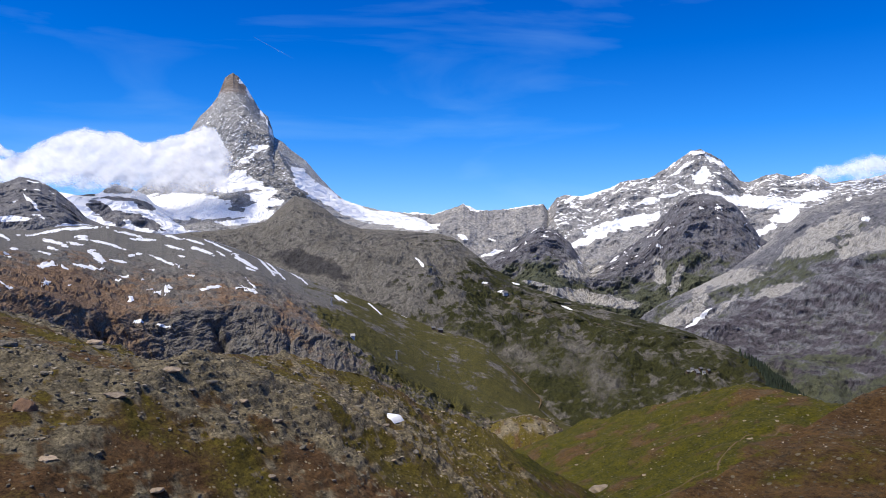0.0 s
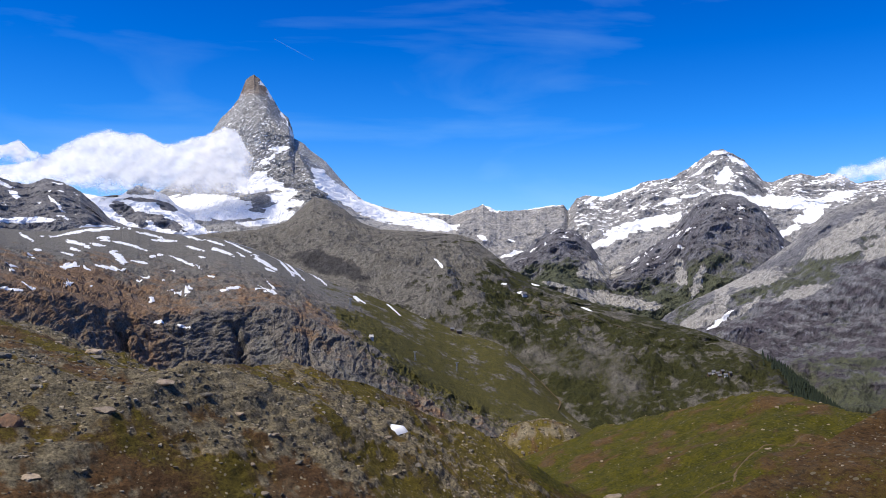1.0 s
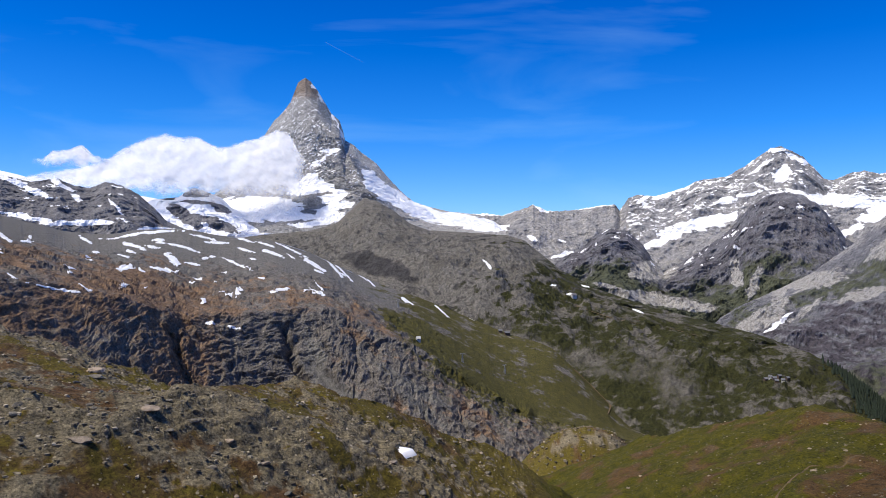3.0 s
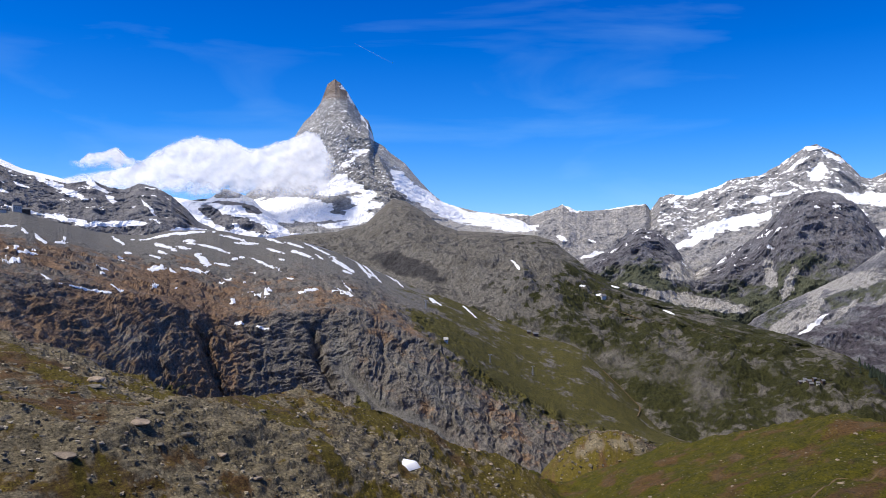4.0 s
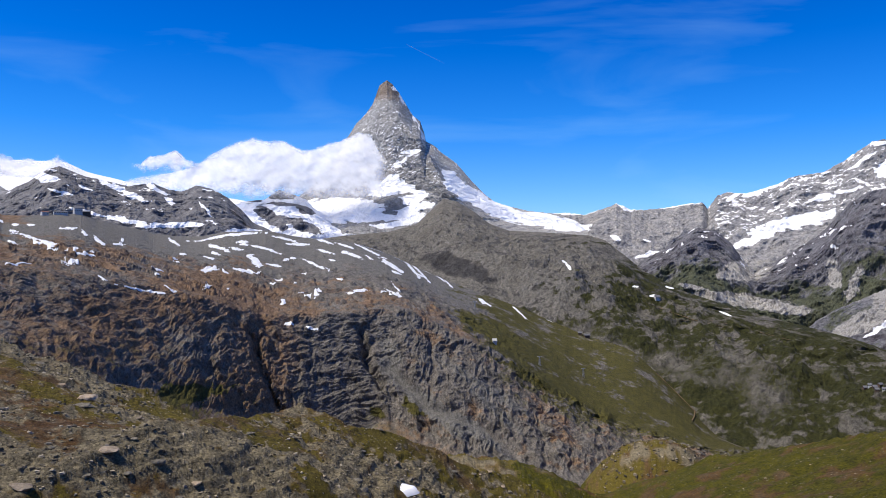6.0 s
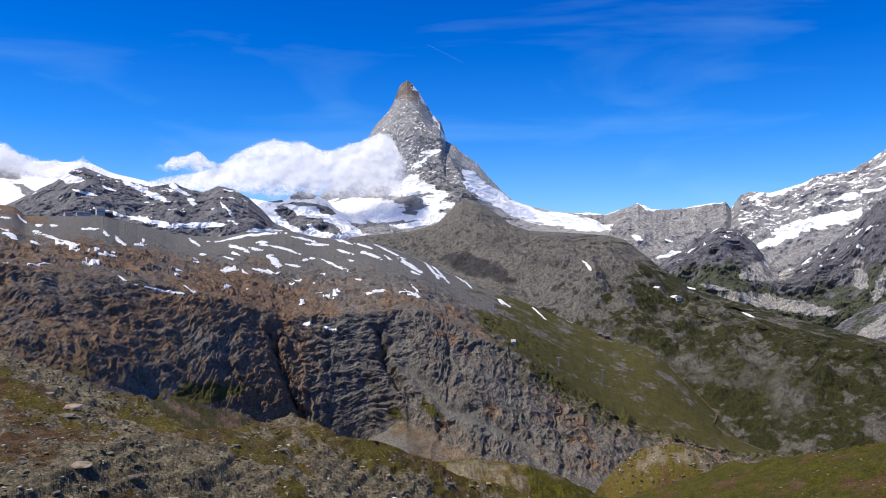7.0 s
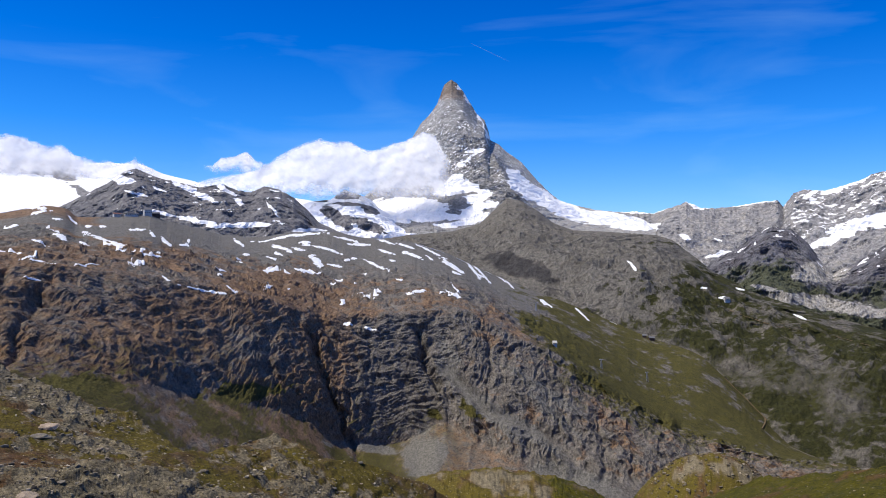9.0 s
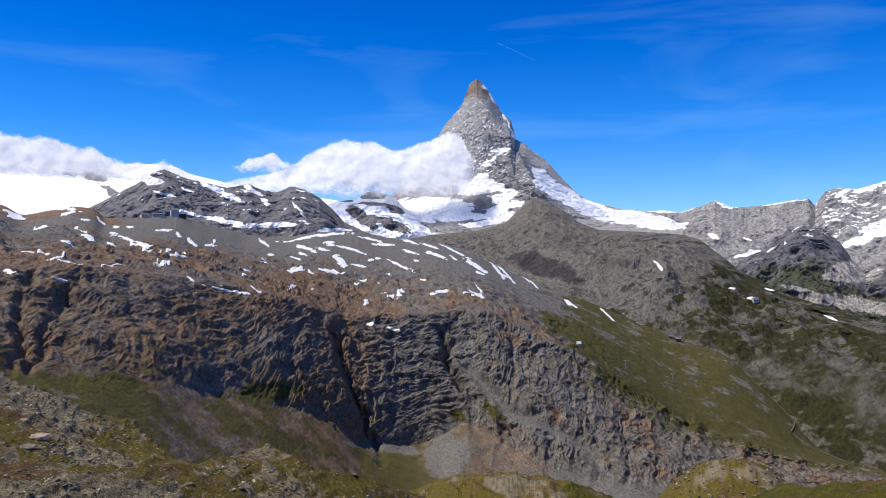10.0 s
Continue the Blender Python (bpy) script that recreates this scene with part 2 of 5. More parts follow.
SPUR_FOOT = [(11.41, -4.38, 2600), (16.57, -3.92, 2579), (20.79, -5.14, 2563), (24.49, -6.1, 2548), (28.84, -6.77, 2531), (36.53, -7.54, 2500)]
RIGHT_CREST = [(23.26, -6.13, 2500), (24.48, -4.69, 2500), (26.49, -3.48, 2500), (28.45, -2.5, 2500), (30.37, -1.46, 2500), (31.87, -0.24, 2500),
    (33.16, 0.76, 2500), (34.07, 1.66, 2500), (34.78, 2.4, 2500), (35.84, 3, 2500), (37.22, 3.42, 2500), (38.57, 3.65, 2500), (40.14, 3.96, 2500),
    (42.71, 4.33, 2500), (45.94, 3.99, 2500)]
RIGHT_MID = [(23.22, -6.99, 2100), (26.44, -5.24, 2064), (30.33, -4.52, 2022), (34.38, -3.41, 1977), (37.86, -2.17, 1939), (40.1, -1.37, 1914),
    (45.91, -0.94, 1850)]
RIGHT_FOOT = [(23.11, -9.95, 1500), (28.7, -11.27, 1463), (34.3, -12.38, 1426), (40.03, -12.5, 1388), (45.86, -12.08, 1350)]
PEAK_CREST = [(-14.94, 3, 4400), (-12.91, 4.07, 4412), (-10.84, 5.79, 4423), (-9.59, 7.91, 4430), (-8.54, 9.6, 4436), (-7.77, 10.4, 4441), (-7.27, 11.08, 4444), (-6.93, 11.91, 4446), (-6.71, 12.53, 4447), (-6.16, 12.91, 4450), (-5.77, 12.63, 4451), (-5.26, 12.03, 4453), (-4.7, 11.13, 4455), (-4.23, 10.38, 4456), (-3.63, 9.89, 4458), (-3.33, 9.05, 4459), (-3.2, 8.42, 4460), (-2.56, 8.09, 4462), (-1.91, 7.5, 4464), (-0.83, 6.74, 4467), (0.25, 5.46, 4471), (1.32, 4.39, 4474), (2.06, 3.83, 4477), (3.04, 3.52, 4480), (4.55, 3.13, 4485), (6.68, 2.9, 4492), (8.17, 2.34, 4497), (8.8, 1.57, 4499), (9.22, 0.93, 4500)]
PEAK_MID = [(-14.94, 2.59, 3900), (-11.26, 3.68, 3900), (-7.9, 4.78, 3900), (-5.78, 4.8, 3900), (-2.78, 4.6, 3900), (0.67, 3.1, 3900), (4.97, 2.23,
    3900), (8.8, 1.57, 3900)]
PEAK_FOOT = [(-20.04, 0.3, 3100), (-14.94, 0.93, 3100), (-7.91, 1.16, 3100), (-2.78, 0.95, 3100), (2.82, 0.73, 3100), (8.79, 0.3, 3100)]
GLACIER_CREST = [(-42.93, 6.32, 4300), (-39.24, 6.14, 4300), (-36.61, 6.1, 4300), (-34.2, 6.11, 4300), (-31.7, 6.15, 4300), (-28.9, 6.18, 4300), (-27.17, 5.56, 4300), (-24.82, 5.01, 4300), (-23.22, 4.3, 4300), (-18.28, 4.04, 4300), (-12.33, 2.79, 4300), (-8.9, 1.94, 4300)]
GLACIER_FOOT = [(-42.77, 0.97, 2700), (-32.28, 0.66, 2793), (-21.47, 0.26, 2888), (-8.8, 0.68, 3000)]
DARK_CREST = [(-34.06, 2.9, 2800), (-32.28, 3.92, 2800), (-30.82, 4.76, 2800), (-29.71, 5.63, 2800), (-28.95, 5.9, 2800), (-27.42, 5.3, 2800),
    (-25.87, 4.98, 2800), (-24.68, 4.68, 2800), (-23.08, 5, 2800), (-22.07, 4.57, 2800), (-21.04, 4.42, 2800), (-20.02, 4.89, 2800), (-18.98, 4.65,
    2800), (-17.93, 4.08, 2800), (-16.88, 3.15, 2800), (-16.04, 2.22, 2800), (-14.34, 1.46, 2800), (-12.21, 0.9, 2800)]
DARK_FOOT = [(-33.98, 0.68, 2300), (-28.49, 0.49, 2300), (-22.59, 0.29, 2300), (-12.13, -0.14, 2300)]
NUNATAK_CREST = [(-18.21, 3.12, 3450), (-16.95, 3.73, 3450), (-15.26, 3.95, 3450), (-14.2, 4.68, 3450), (-13.47, 4.47, 3450), (-12.27, 4.01, 3450),
    (-11.63, 3.33, 3450), (-10.56, 2.73, 3450), (-9.48, 2.04, 3450), (-7.98, 1.53, 3450)]
NUNATAK_FOOT = [(-18.17, 0.89, 3000), (-7.94, 0.68, 3000)]
RIDGE_CREST = [(-12.89, 0.77, 3000), (-9.48, 1.28, 2969), (-5.93, 1.6, 2937), (-3.91, 2.17, 2919), (-2.67, 3.32, 2907), (-1.85, 4.09, 2900), (-0.81,
    3.89, 2811), (0.44, 3.14, 2705), (1.7, 2.16, 2600), (3.18, 1.65, 2489), (5.73, 1.53, 2300), (9.18, 1.27, 2185), (10.26, 0.92, 2150), (11.55,
    -0.08, 2104), (13.06, -1.33, 2050), (15.63, -2.71, 1980), (18.6, -3.72, 1900), (22.76, -4.81, 1798), (26.79, -5.76, 1700), (30.26, -6.94, 1578),
    (32.49, -8.15, 1500), (34.3, -9.71, 1437), (35.36, -10.47, 1400), (38.1, -12.38, 1300)]
RIDGE_MID = [(-12.97, -0.29, 2400), (-2.79, 0.12, 2100), (6.49, -2.05, 1750), (14.24, -6.8, 1550), (22.67, -8.74, 1420), (30.58, -10.39, 1320),
    (38.09, -13.13, 1250)]
RIDGE_FOOT = [(-13.11, -3.52, 1800), (-0.41, -5.88, 1600), (5.53, -9.37, 1450), (14.16, -13.55, 1300), (20.52, -15.39, 1200), (28.6, -15.63, 1150),
    (38.05, -15.34, 1100)]
PLATEAU_CREST = [(-42.23, 3.28, 1150), (-38.55, 3.29, 1165), (-37.25, 2.68, 1170), (-35.42, 3.03, 1177), (-34.22, 3.28, 1182), (-33, 3.16, 1187),
    (-32.11, 2.55, 1190), (-29.55, 2.62, 1200), (-27.7, 2.72, 1241), (-26.37, 2.33, 1270), (-24.24, 1.8, 1317), (-22.66, 1.39, 1350), (-20.24, 1.23,
    1383), (-17.77, 1.57, 1417), (-15.27, 1.65, 1450), (-12.73, 1.23, 1471), (-9.32, 0.92, 1500), (-6.33, 0.06, 1521), (-4.2, -0.93, 1535), (-2.09,
    -1.86, 1550), (0.02, -2.7, 1544), (2.11, -3.44, 1539), (5.55, -4.8, 1530), (9.01, -6.19, 1487), (12.04, -7.13, 1450), (13.76, -8.53, 1409), (15.9,
    -10.61, 1360), (18.03, -12.55, 1320), (20.13, -13.58, 1280), (23.01, -14.86, 1200)]
PLATEAU_RIM = [(-41.57, -0.44, 680), (-34.65, -0.74, 720), (-31.22, -0.99, 760), (-27.59, -1.46, 800), (-23.79, -2.14, 850), (-19.82, -3.25, 900),
    (-17.4, -3.93, 943), (-14.1, -4.62, 1000), (-10.71, -4.65, 1016), (-7.74, -4.36, 1030), (-5.18, -4.35, 1041), (-3.07, -5.06, 1050), (-0.55, -6.29,
    1060), (2.76, -7.88, 1081), (5.99, -9.8, 1101), (9.13, -11.41, 1120), (12.92, -12.85, 1120), (17.21, -13.88, 1120)]
PLATEAU_BASE = [(-41.5, -6.4, 540), (-34.5, -7.6, 565), (-29, -8.8, 600), (-24, -9.8, 690), (-20, -10.8, 745), (-16, -12.4, 810), (-13.5, -13.8, 865),
    (-10.5, -14.2, 910), (-8.2, -13.6, 930), (-6.3, -12.6, 935), (-3.5, -14.0, 905), (0, -15.3, 875), (4, -16.2, 875), (9, -16.2, 905), (13, -15.8, 980), (17.2, -15.4, 1025)]
PLATEAU_FOOT = [(-41.14, -11.5, 400), (-30.83, -15.0, 440), (-23.51, -17.6, 510), (-15.59, -18.8, 620), (-7.2, -19.3, 720), (1.17, -19.2, 770), (7.22, -19.0, 800), (12.94, -18.2, 860), (17.23, -17.0, 940)]

# ---- marks on the landforms: azimuth, elevation, half length, half width, tilt (degrees) ----
PEAK_SNOW = [(-5.69, 4.75, 1.9, 0.75, 0), (-5.78, 5.52, 0.68, 0.47, 0), (-9.6, 3.2, 3.6, 1.0, 0), (-5.99, 2.6, 2.9, 0.72, 2), (-4.06, 4.17, 1.2, 0.43, 22), (-3.85, 3.48, 1.2, 0.39, 15), (-4.84, 7.02, 1.37, 0.11, 36), (-4.28, 7.66, 0.94, 0.14, 8), (-5.3, 12.1, 1.35, 0.12, -56), (-4.15, 10.39, 1.03, 0.0825, -63), (-3.55, 9.01, 0.77, 0.0825, -65), (-0.84, 5.03, 1.73, 0.6, -48), (0.67, 4.09, 1.72, 0.64, -38), (2.4, 3.23, 2.15, 0.56, -20), (4.97, 2.53, 2.57, 0.56, -4), (7.53, 2.09, 2.12, 0.51, -3), (-12.5, 3.33, 2.47, 0.59, -8)]
PEAK_ROCK = [(-6.20, 4.03, 1.19, 0.26, 0), (-5.86, 3.04, 0.68, 0.17, 0), (-9.59, 4.4, 1.4, 0.3, 0), (-7.90, 2.18, 2.54, 0.10, 6), (-5.14, 4.37,
    0.94, 0.11, 8), (0.67, 3.23, 1.47, 0.21, -28)]
DARK_SNOW = [(-27.22, 5.72, 1.74, 0.24, -22), (-29.77, 5.11, 0.90, 0.28, -8), (-25.77, 4.74, 1.58, 0.16, -25), (-24.47, 4.11, 1.36, 0.21, -22),
    (-22.86, 4.64, 0.89, 0.17, -38), (-21.85, 3.74, 0.41, 0.17, -45), (-19.38, 3.18, 0.83, 0.08, -46), (-21.44, 2.03, 2.46, 0.21, 2), (-24.67, 2.29,
    1.59, 0.17, -13), (-26.83, 2.76, 1.56, 0.12, -12), (-16.87, 1.63, 1.43, 0.13, 0), (-27.41, 4.54, 0.54, 0.08, -20), (-28.94, 4.18, 0.83, 0.08,
    -15)]
GLACIER_ROCK = [(-33.65, 5.21, 0.85, 0.31, -12), (-32.40, 4.09, 1.16, 0.20, -38), (-35.23, 5.30, 0.48, 0.11, -10)]
NUN_ROCK = [(-14.05, 4.27, 1.14, 0.29, 0), (-16.07, 3.90, 0.64, 0.17, 0), (-13.93, 3.60, 1.22, 0.11, -4), (-12.34, 3.16, 0.74, 0.29, -25), (-14.54,
    2.47, 1.25, 0.5, -32), (-12.50, 2.07, 1.40, 0.38, -22), (-15.35, 3.00, 0.64, 0.41, -20)]
SNOWY_SNOW = [(22.95, 2.01, 3.07, 0.50, 14), (21.09, 4.35, 1.91, 0.30, 20), (24.98, 3.70, 0.64, 0.29, 4), (32.50, 3.46, 2.57, 0.44, -7), (34.31, 2.63,
    1.07, 0.55, 25), (35.55, 3.77, 1.47, 0.27, 14), (28.54, 5.43, 0.54, 0.65, -45), (29.39, 6.61, 0.92, 0.16, -35), (26.58, 4.13, 1.19, 0.16, 12),
    (20.47, 0.84, 1.67, 0.30, 22), (31.20, 2.41, 0.52, 0.40, -40), (32.68, 1.39, 1.10, 0.24, 30), (30.45, 3.84, 1.89, 0.16, -18), (19.21, 3.95, 0.59,
    0.17, 30), (28.34, 7.13, 0.54, 0.16, 0), (27.17, 5.96, 1.18, 0.12, 30)]
RANGE_SNOW = [(6.99, 2.01, 2.59, 0.39, -4), (3.76, 2.25, 2.57, 0.52, -4), (11.61, 3.35, 0.86, 0.13, -28), (15.61, 3.47, 1.71, 0.13, 8), (13.25, -0.19,
    0.95, 0.17, 18), (11.01, 1.06, 0.60, 0.17, -25), (7.20, 2.96, 1.47, 0.13, -4), (13.25, 0.85, 0.34, 0.09, -20)]
RIGHT_PALE = [(28.40, -3.15, 0.54, 1.64, -12), (33.66, -2.72, 1.73, 0.36, 16), (30.32, -1.89, 2.27, 0.65, 10), (39.36, 0.70, 1.96, 0.83, 18), (35.45,
    0.14, 1.75, 0.55, 10), (28.98, -1.50, 2.70, 0.57, 22), (30.13, -3.92, 0.23, 1.46, -50), (26.83, -4.83, 1.58, 0.58, 30), (37.01, 1.68, 2.05, 0.69,
    25)]
SPUR_PALE = [(20.39, -3.53, 4.17, 0.47, -8), (16.59, -2.54, 1.02, 0.17, -12), (25.52, -1.49, 0.40, 1.08, 10), (26.71, -2.31, 0.32, 1.24, -20), (19.97,
    -1.32, 1.67, 0.85, 10)]
RIDGE_PALE = [(16.62, -8.24, 3.42, 1.10, -8), (21.40, -9.50, 1.50, 1.91, 10), (18.96, -7.57, 2.11, 0.67, -10), (9.49, -7.24, 2.61, 1.71, -20), (8.61,
    -0.55, 3.91, 0.52, 0), (25.97, -8.18, 1.60, 0.29, -12), (18.54, -4.52, 3.39, 0.09, -24), (21.89, -5.18, 3.73, 0.07, -14), (15.55, -4.85, 1.72,
    0.06, -6)]
RIDGE_DARK = [(-1.15, -0.99, 2.52, 0.68, -16), (0.96, -1.59, 1.27, 0.51, -30), (13.48, -2.46, 1.47, 0.56, -22), (31.83, -8.64, 2.60, 0.71, -35),
    (36.14, -9.87, 2.08, 1.13, -10)]
RIDGE_SNOW = [(7.61, -1.05, 0.35, 0.10, -45), (7.30, -0.70, 0.22, 0.07, -30), (13.72, -3.16, 0.35, 0.09, 0), (12.51, -2.51, 0.22, 0.07, 0), (18.73,
    -4.36, 0.46, 0.07, -22), (15.87, -2.67, 0.26, 0.06, -20), (14.88, -2.55, 0.34, 0.06, -15)]
CLIFF_PALE = [(-3.03, -11.28, 4.02, 0.57, -38), (0.54, -13.2, 2.91, 0.48, -32), (-7.5, -14.58, 1.71, 1.36, 0), (3.23, -16.21, 3.68, 1, -8), (-5.79, -8.22, 0.68, 2.09, 15), (-11.98, -14.16, 2.56, 0.32, -10), (2.41, -11.92, 2.47, 0.4, -40), (1.17, -9.95, 3.73, 0.41, -30)]
CLIFF_GREEN = [(-3.87, -11.09, 1.10, 0.90, -40), (-6.64, -11.94, 0.77, 0.41, -30), (-31.57, -8.60, 3.26, 0.69, 0), (-20.76, -9.88, 2.86, 0.57, 0),
    (9.22, -10.77, 3.48, 0.86, -28), (3.64, -7.00, 5.30, 0.90, -28), (14.10, -11.19, 3.99, 0.98, -30), (6.47, -9.74, 2.78, 0.64, -20)]
PATCH_GRAVEL = [(-18.39, 0.38, 1.00, 0.17, -24), (-17.26, 0.34, 0.50, 0.17, -10), (-16.72, 0.85, 0.59, 0.11, 0), (-15.16, 0.34, 1.19, 0.12, -11),
    (-17.76, 1.31, 2.76, 0.14, 4), (-13.89, 1.11, 1.11, 0.12, -2), (-11.16, 1.02, 1.11, 0.15, -18), (-7.56, 1.24, 1.11, 0.10, 0), (-7.30, 0.68, 1.03,
    0.30, -8), (-12.69, 0.64, 0.85, 0.15, 5), (-10.77, 0.12, 0.68, 0.13, -14), (-8.85, -0.09, 1.03, 0.15, -12), (-7.35, 0.12, 1.20, 0.11, -9),
    (-11.33, -0.95, 1.28, 0.12, -21), (-15.88, -0.55, 0.76, 0.34, -40), (-14.52, -0.90, 0.55, 0.14, -5), (-16.51, -1.32, 0.93, 0.15, -5), (-9.27,
    0.55, 0.86, 0.10, -10)]
PATCH_SLOPE = [(-5.62, -1.04, 1.11, 0.21, -14), (-4.51, -0.87, 1.45, 0.17, -38), (-3.65, -1.42, 0.94, 0.13, -30), (-3.06, -1.12, 0.42, 0.13, -25),
    (-2.17, -1.80, 0.51, 0.13, -26), (-5.53, -3.09, 0.77, 0.19, -16), (-5.45, -2.62, 0.60, 0.09, -46), (-8.06, -2.84, 0.69, 0.17, 10), (-8.87, -3.01,
    0.39, 0.11, -12), (1.14, -3.68, 0.37, 0.19, -24), (1.64, -3.97, 0.41, 0.09, -20), (4.03, -4.60, 0.69, 0.11, -26), (6.25, -4.92, 0.36, 0.12, -8),
    (-11.23, -2.88, 0.34, 0.34, 20), (-12.21, -3.13, 0.73, 0.11, -5), (-6.39, -2.92, 0.30, 0.09, 0), (-13.57, -0.48, 0.34, 0.13, 20), (-1.41, -2.39,
    0.42, 0.08, -28)]
PATCH_ROCKS = [(-30.05, 0.81, 1.77, 0.26, -21), (-27.43, 0.05, 1.03, 0.12, -5), (-28.19, -0.59, 0.57, 0.24, 8), (-33.12, 1.35, 0.85, 0.27, -28),
    (-35.97, 0.23, 0.91, 0.17, -14), (-34.82, -0.08, 0.62, 0.10, 4), (-33.92, -0.40, 1.05, 0.10, -12), (-31.30, -0.69, 0.87, 0.12, 2), (-37.29, -0.94,
    0.59, 0.19, -26), (-34.34, -1.51, 0.62, 0.07, -6), (-28.37, 1.74, 0.49, 0.12, 0), (-27.35, 1.43, 0.23, 0.16, -40), (-26.43, 0.90, 0.43, 0.16,
    -36), (-25.26, 0.66, 0.43, 0.11, 10), (-18.65, -0.01, 0.37, 0.15, -16), (-19.02, -1.14, 0.58, 0.25, 10), (-21.52, 0.79, 0.49, 0.13, -30), (-23.92,
    -2.47, 1.35, 0.07, 4)]
PATCH_FAR = [(-37.65, 2.56, 0.65, 0.26, -5), (-35.42, 3.14, 2.05, 0.17, -14), (-34.50, 2.82, 0.55, 0.12, 5), (-32.39, 2.23, 0.39, 0.13, -12), (-31.38,
    1.93, 0.29, 0.10, 0), (-33.34, 2.41, 0.28, 0.09, 0), (-30.57, 1.94, 0.29, 0.09, -10), (-34.22, 0.93, 0.56, 0.12, -16), (-31.56, 0.78, 0.51, 0.09,
    -12), (-24.94, 0.92, 0.12, 0.21, 20), (-22.55, -1.15, 0.40, 0.11, 6), (-26.11, -1.74, 0.39, 0.10, -30), (-22.75, -2.73, 0.97, 0.07, -6), (-13.41,
    -5.23, 0.34, 0.21, -10), (-11.71, -5.63, 0.51, 0.15, -12), (-19.28, -2.39, 0.25, 0.18, 30), (-13.83, -3.62, 0.21, 0.34, -15), (-36.00, 1.87, 0.61,
    0.08, 4)]
O = np.array([16.0, 11.0, 4.0])


def smooth_curve(a, x, y):
    """A smooth curve through points, with no overshoot."""
    h, m = np.diff(x), np.diff(y) / np.diff(x)
    t = np.zeros_like(y)
    same = m[:-1] * m[1:] > 0
    with np.errstate(divide="ignore", invalid="ignore"):
        t[1:-1] = np.where(same, 2 * m[:-1] * m[1:] / (m[:-1] + m[1:]), 0)
    t[0], t[-1] = m[0], m[-1]
    a = np.clip(a, x[0], x[-1])
    i = np.clip(np.searchsorted(x, a) - 1, 0, len(h) - 1)
    u = (a - x[i]) / h[i]
    return (2 * u**3 - 3 * u**2 + 1) * y[i] + (u**3 - 2 * u**2 + u) * h[i] * t[i] + (3 * u**2 - 2 * u**3) * y[i + 1] + (u**3 - u**2) * h[i] * t[i + 1]


class Sheet:
    """A slope between outlines, from its crest down to its foot, with a back slope behind and a skirt below."""

    def __init__(self, curves, relief, jag=0.0, seed=1, skirt=-420.0):
        self.relief, self.jag, self.seed = relief, jag, seed
        self.curves = [tuple(np.array(c, float).T) for c in curves]
        self.skirt = skirt
        self.K = len(curves)

    def place(self, a, s):
        """Points at azimuth a and s: -1 to 0 the back, 0 the crest, K - 1 the foot, K the skirt's hem."""
        Ds, Zs = [], []
        for az, el, D in self.curves:
            d = smooth_curve(a, az, D)
            crest = not Ds and self.jag >= 0.0008
            Ds.append(d)
            Zs.append(d * np.tan(np.radians(np.interp(a, az, el) if crest else smooth_curve(a, az, el))))
        if self.jag:
            Zs[0] = Zs[0] + self.jag * Ds[0] * (fbm(a * 2.2, 0 * a, 0 * a + self.seed, 6, 0.6, self.seed))
        Ds.insert(0, Ds[0] * 1.12)
        Zs.insert(0, Zs[0] - 0.09 * Ds[1])
        Ds.append(Ds[-1] * 0.985)
        Zs.append(0 * Zs[-1] + self.skirt)
        k = np.clip(np.floor(s).astype(int) + 1, 0, self.K)
        f = s + 1 - k
        Ds, Zs = np.array(Ds), np.array(Zs)
        idx = np.arange(a.size)
        D = Ds[k, idx] * (1 - f) + Ds[k + 1, idx] * f
        Z = Zs[k, idx] * (1 - f) + Zs[k + 1, idx] * f
        r = np.radians(a)
        p = np.stack([O[0] + D * np.sin(r), O[1] + D * np.cos(r), O[2] + Z], -1)
        dD, dZ = self.relief(p, a, s)
        calm = step(self.K - 0.98, self.K - 1.1, s)
        dD, dZ = dD * calm, dZ * calm
        p[:, 2] += dD * (p[:, 2] - O[2]) / D + dZ
        p[:, 0] += dD * np.sin(r)
        p[:, 1] += dD * np.cos(r)
        return p


def grid_mesh(name, P, na, ns, mask, material):
    me = bpy.data.meshes.new(name)
    i = np.arange(na * ns).reshape(ns, na)
    q = np.stack([i[:-1, :-1], i[:-1, 1:], i[1:, 1:], i[1:, :-1]], -1).reshape(-1, 4)[:, ::-1]
    me.vertices.add(len(P))
    me.vertices.foreach_set("co", P.astype(np.float32).ravel())
    me.loops.add(q.size)
    me.loops.foreach_set("vertex_index", q.astype(np.int32).ravel())
    me.polygons.add(len(q))
    me.polygons.foreach_set("loop_start", np.arange(0, q.size, 4, dtype=np.int32))
    me.polygons.foreach_set("loop_total", np.full(len(q), 4, np.int32))
    me.update(calc_edges=True)
    me.polygons.foreach_set("use_smooth", np.full(len(q), name in ("glacier", "cloud")))
    at = me.attributes.new("mask", "FLOAT_COLOR", "POINT")
    at.data.foreach_set("color", np.clip(mask, 0, 1).astype(np.float32).ravel())
    me.materials.append(material)
    return new(name, me)


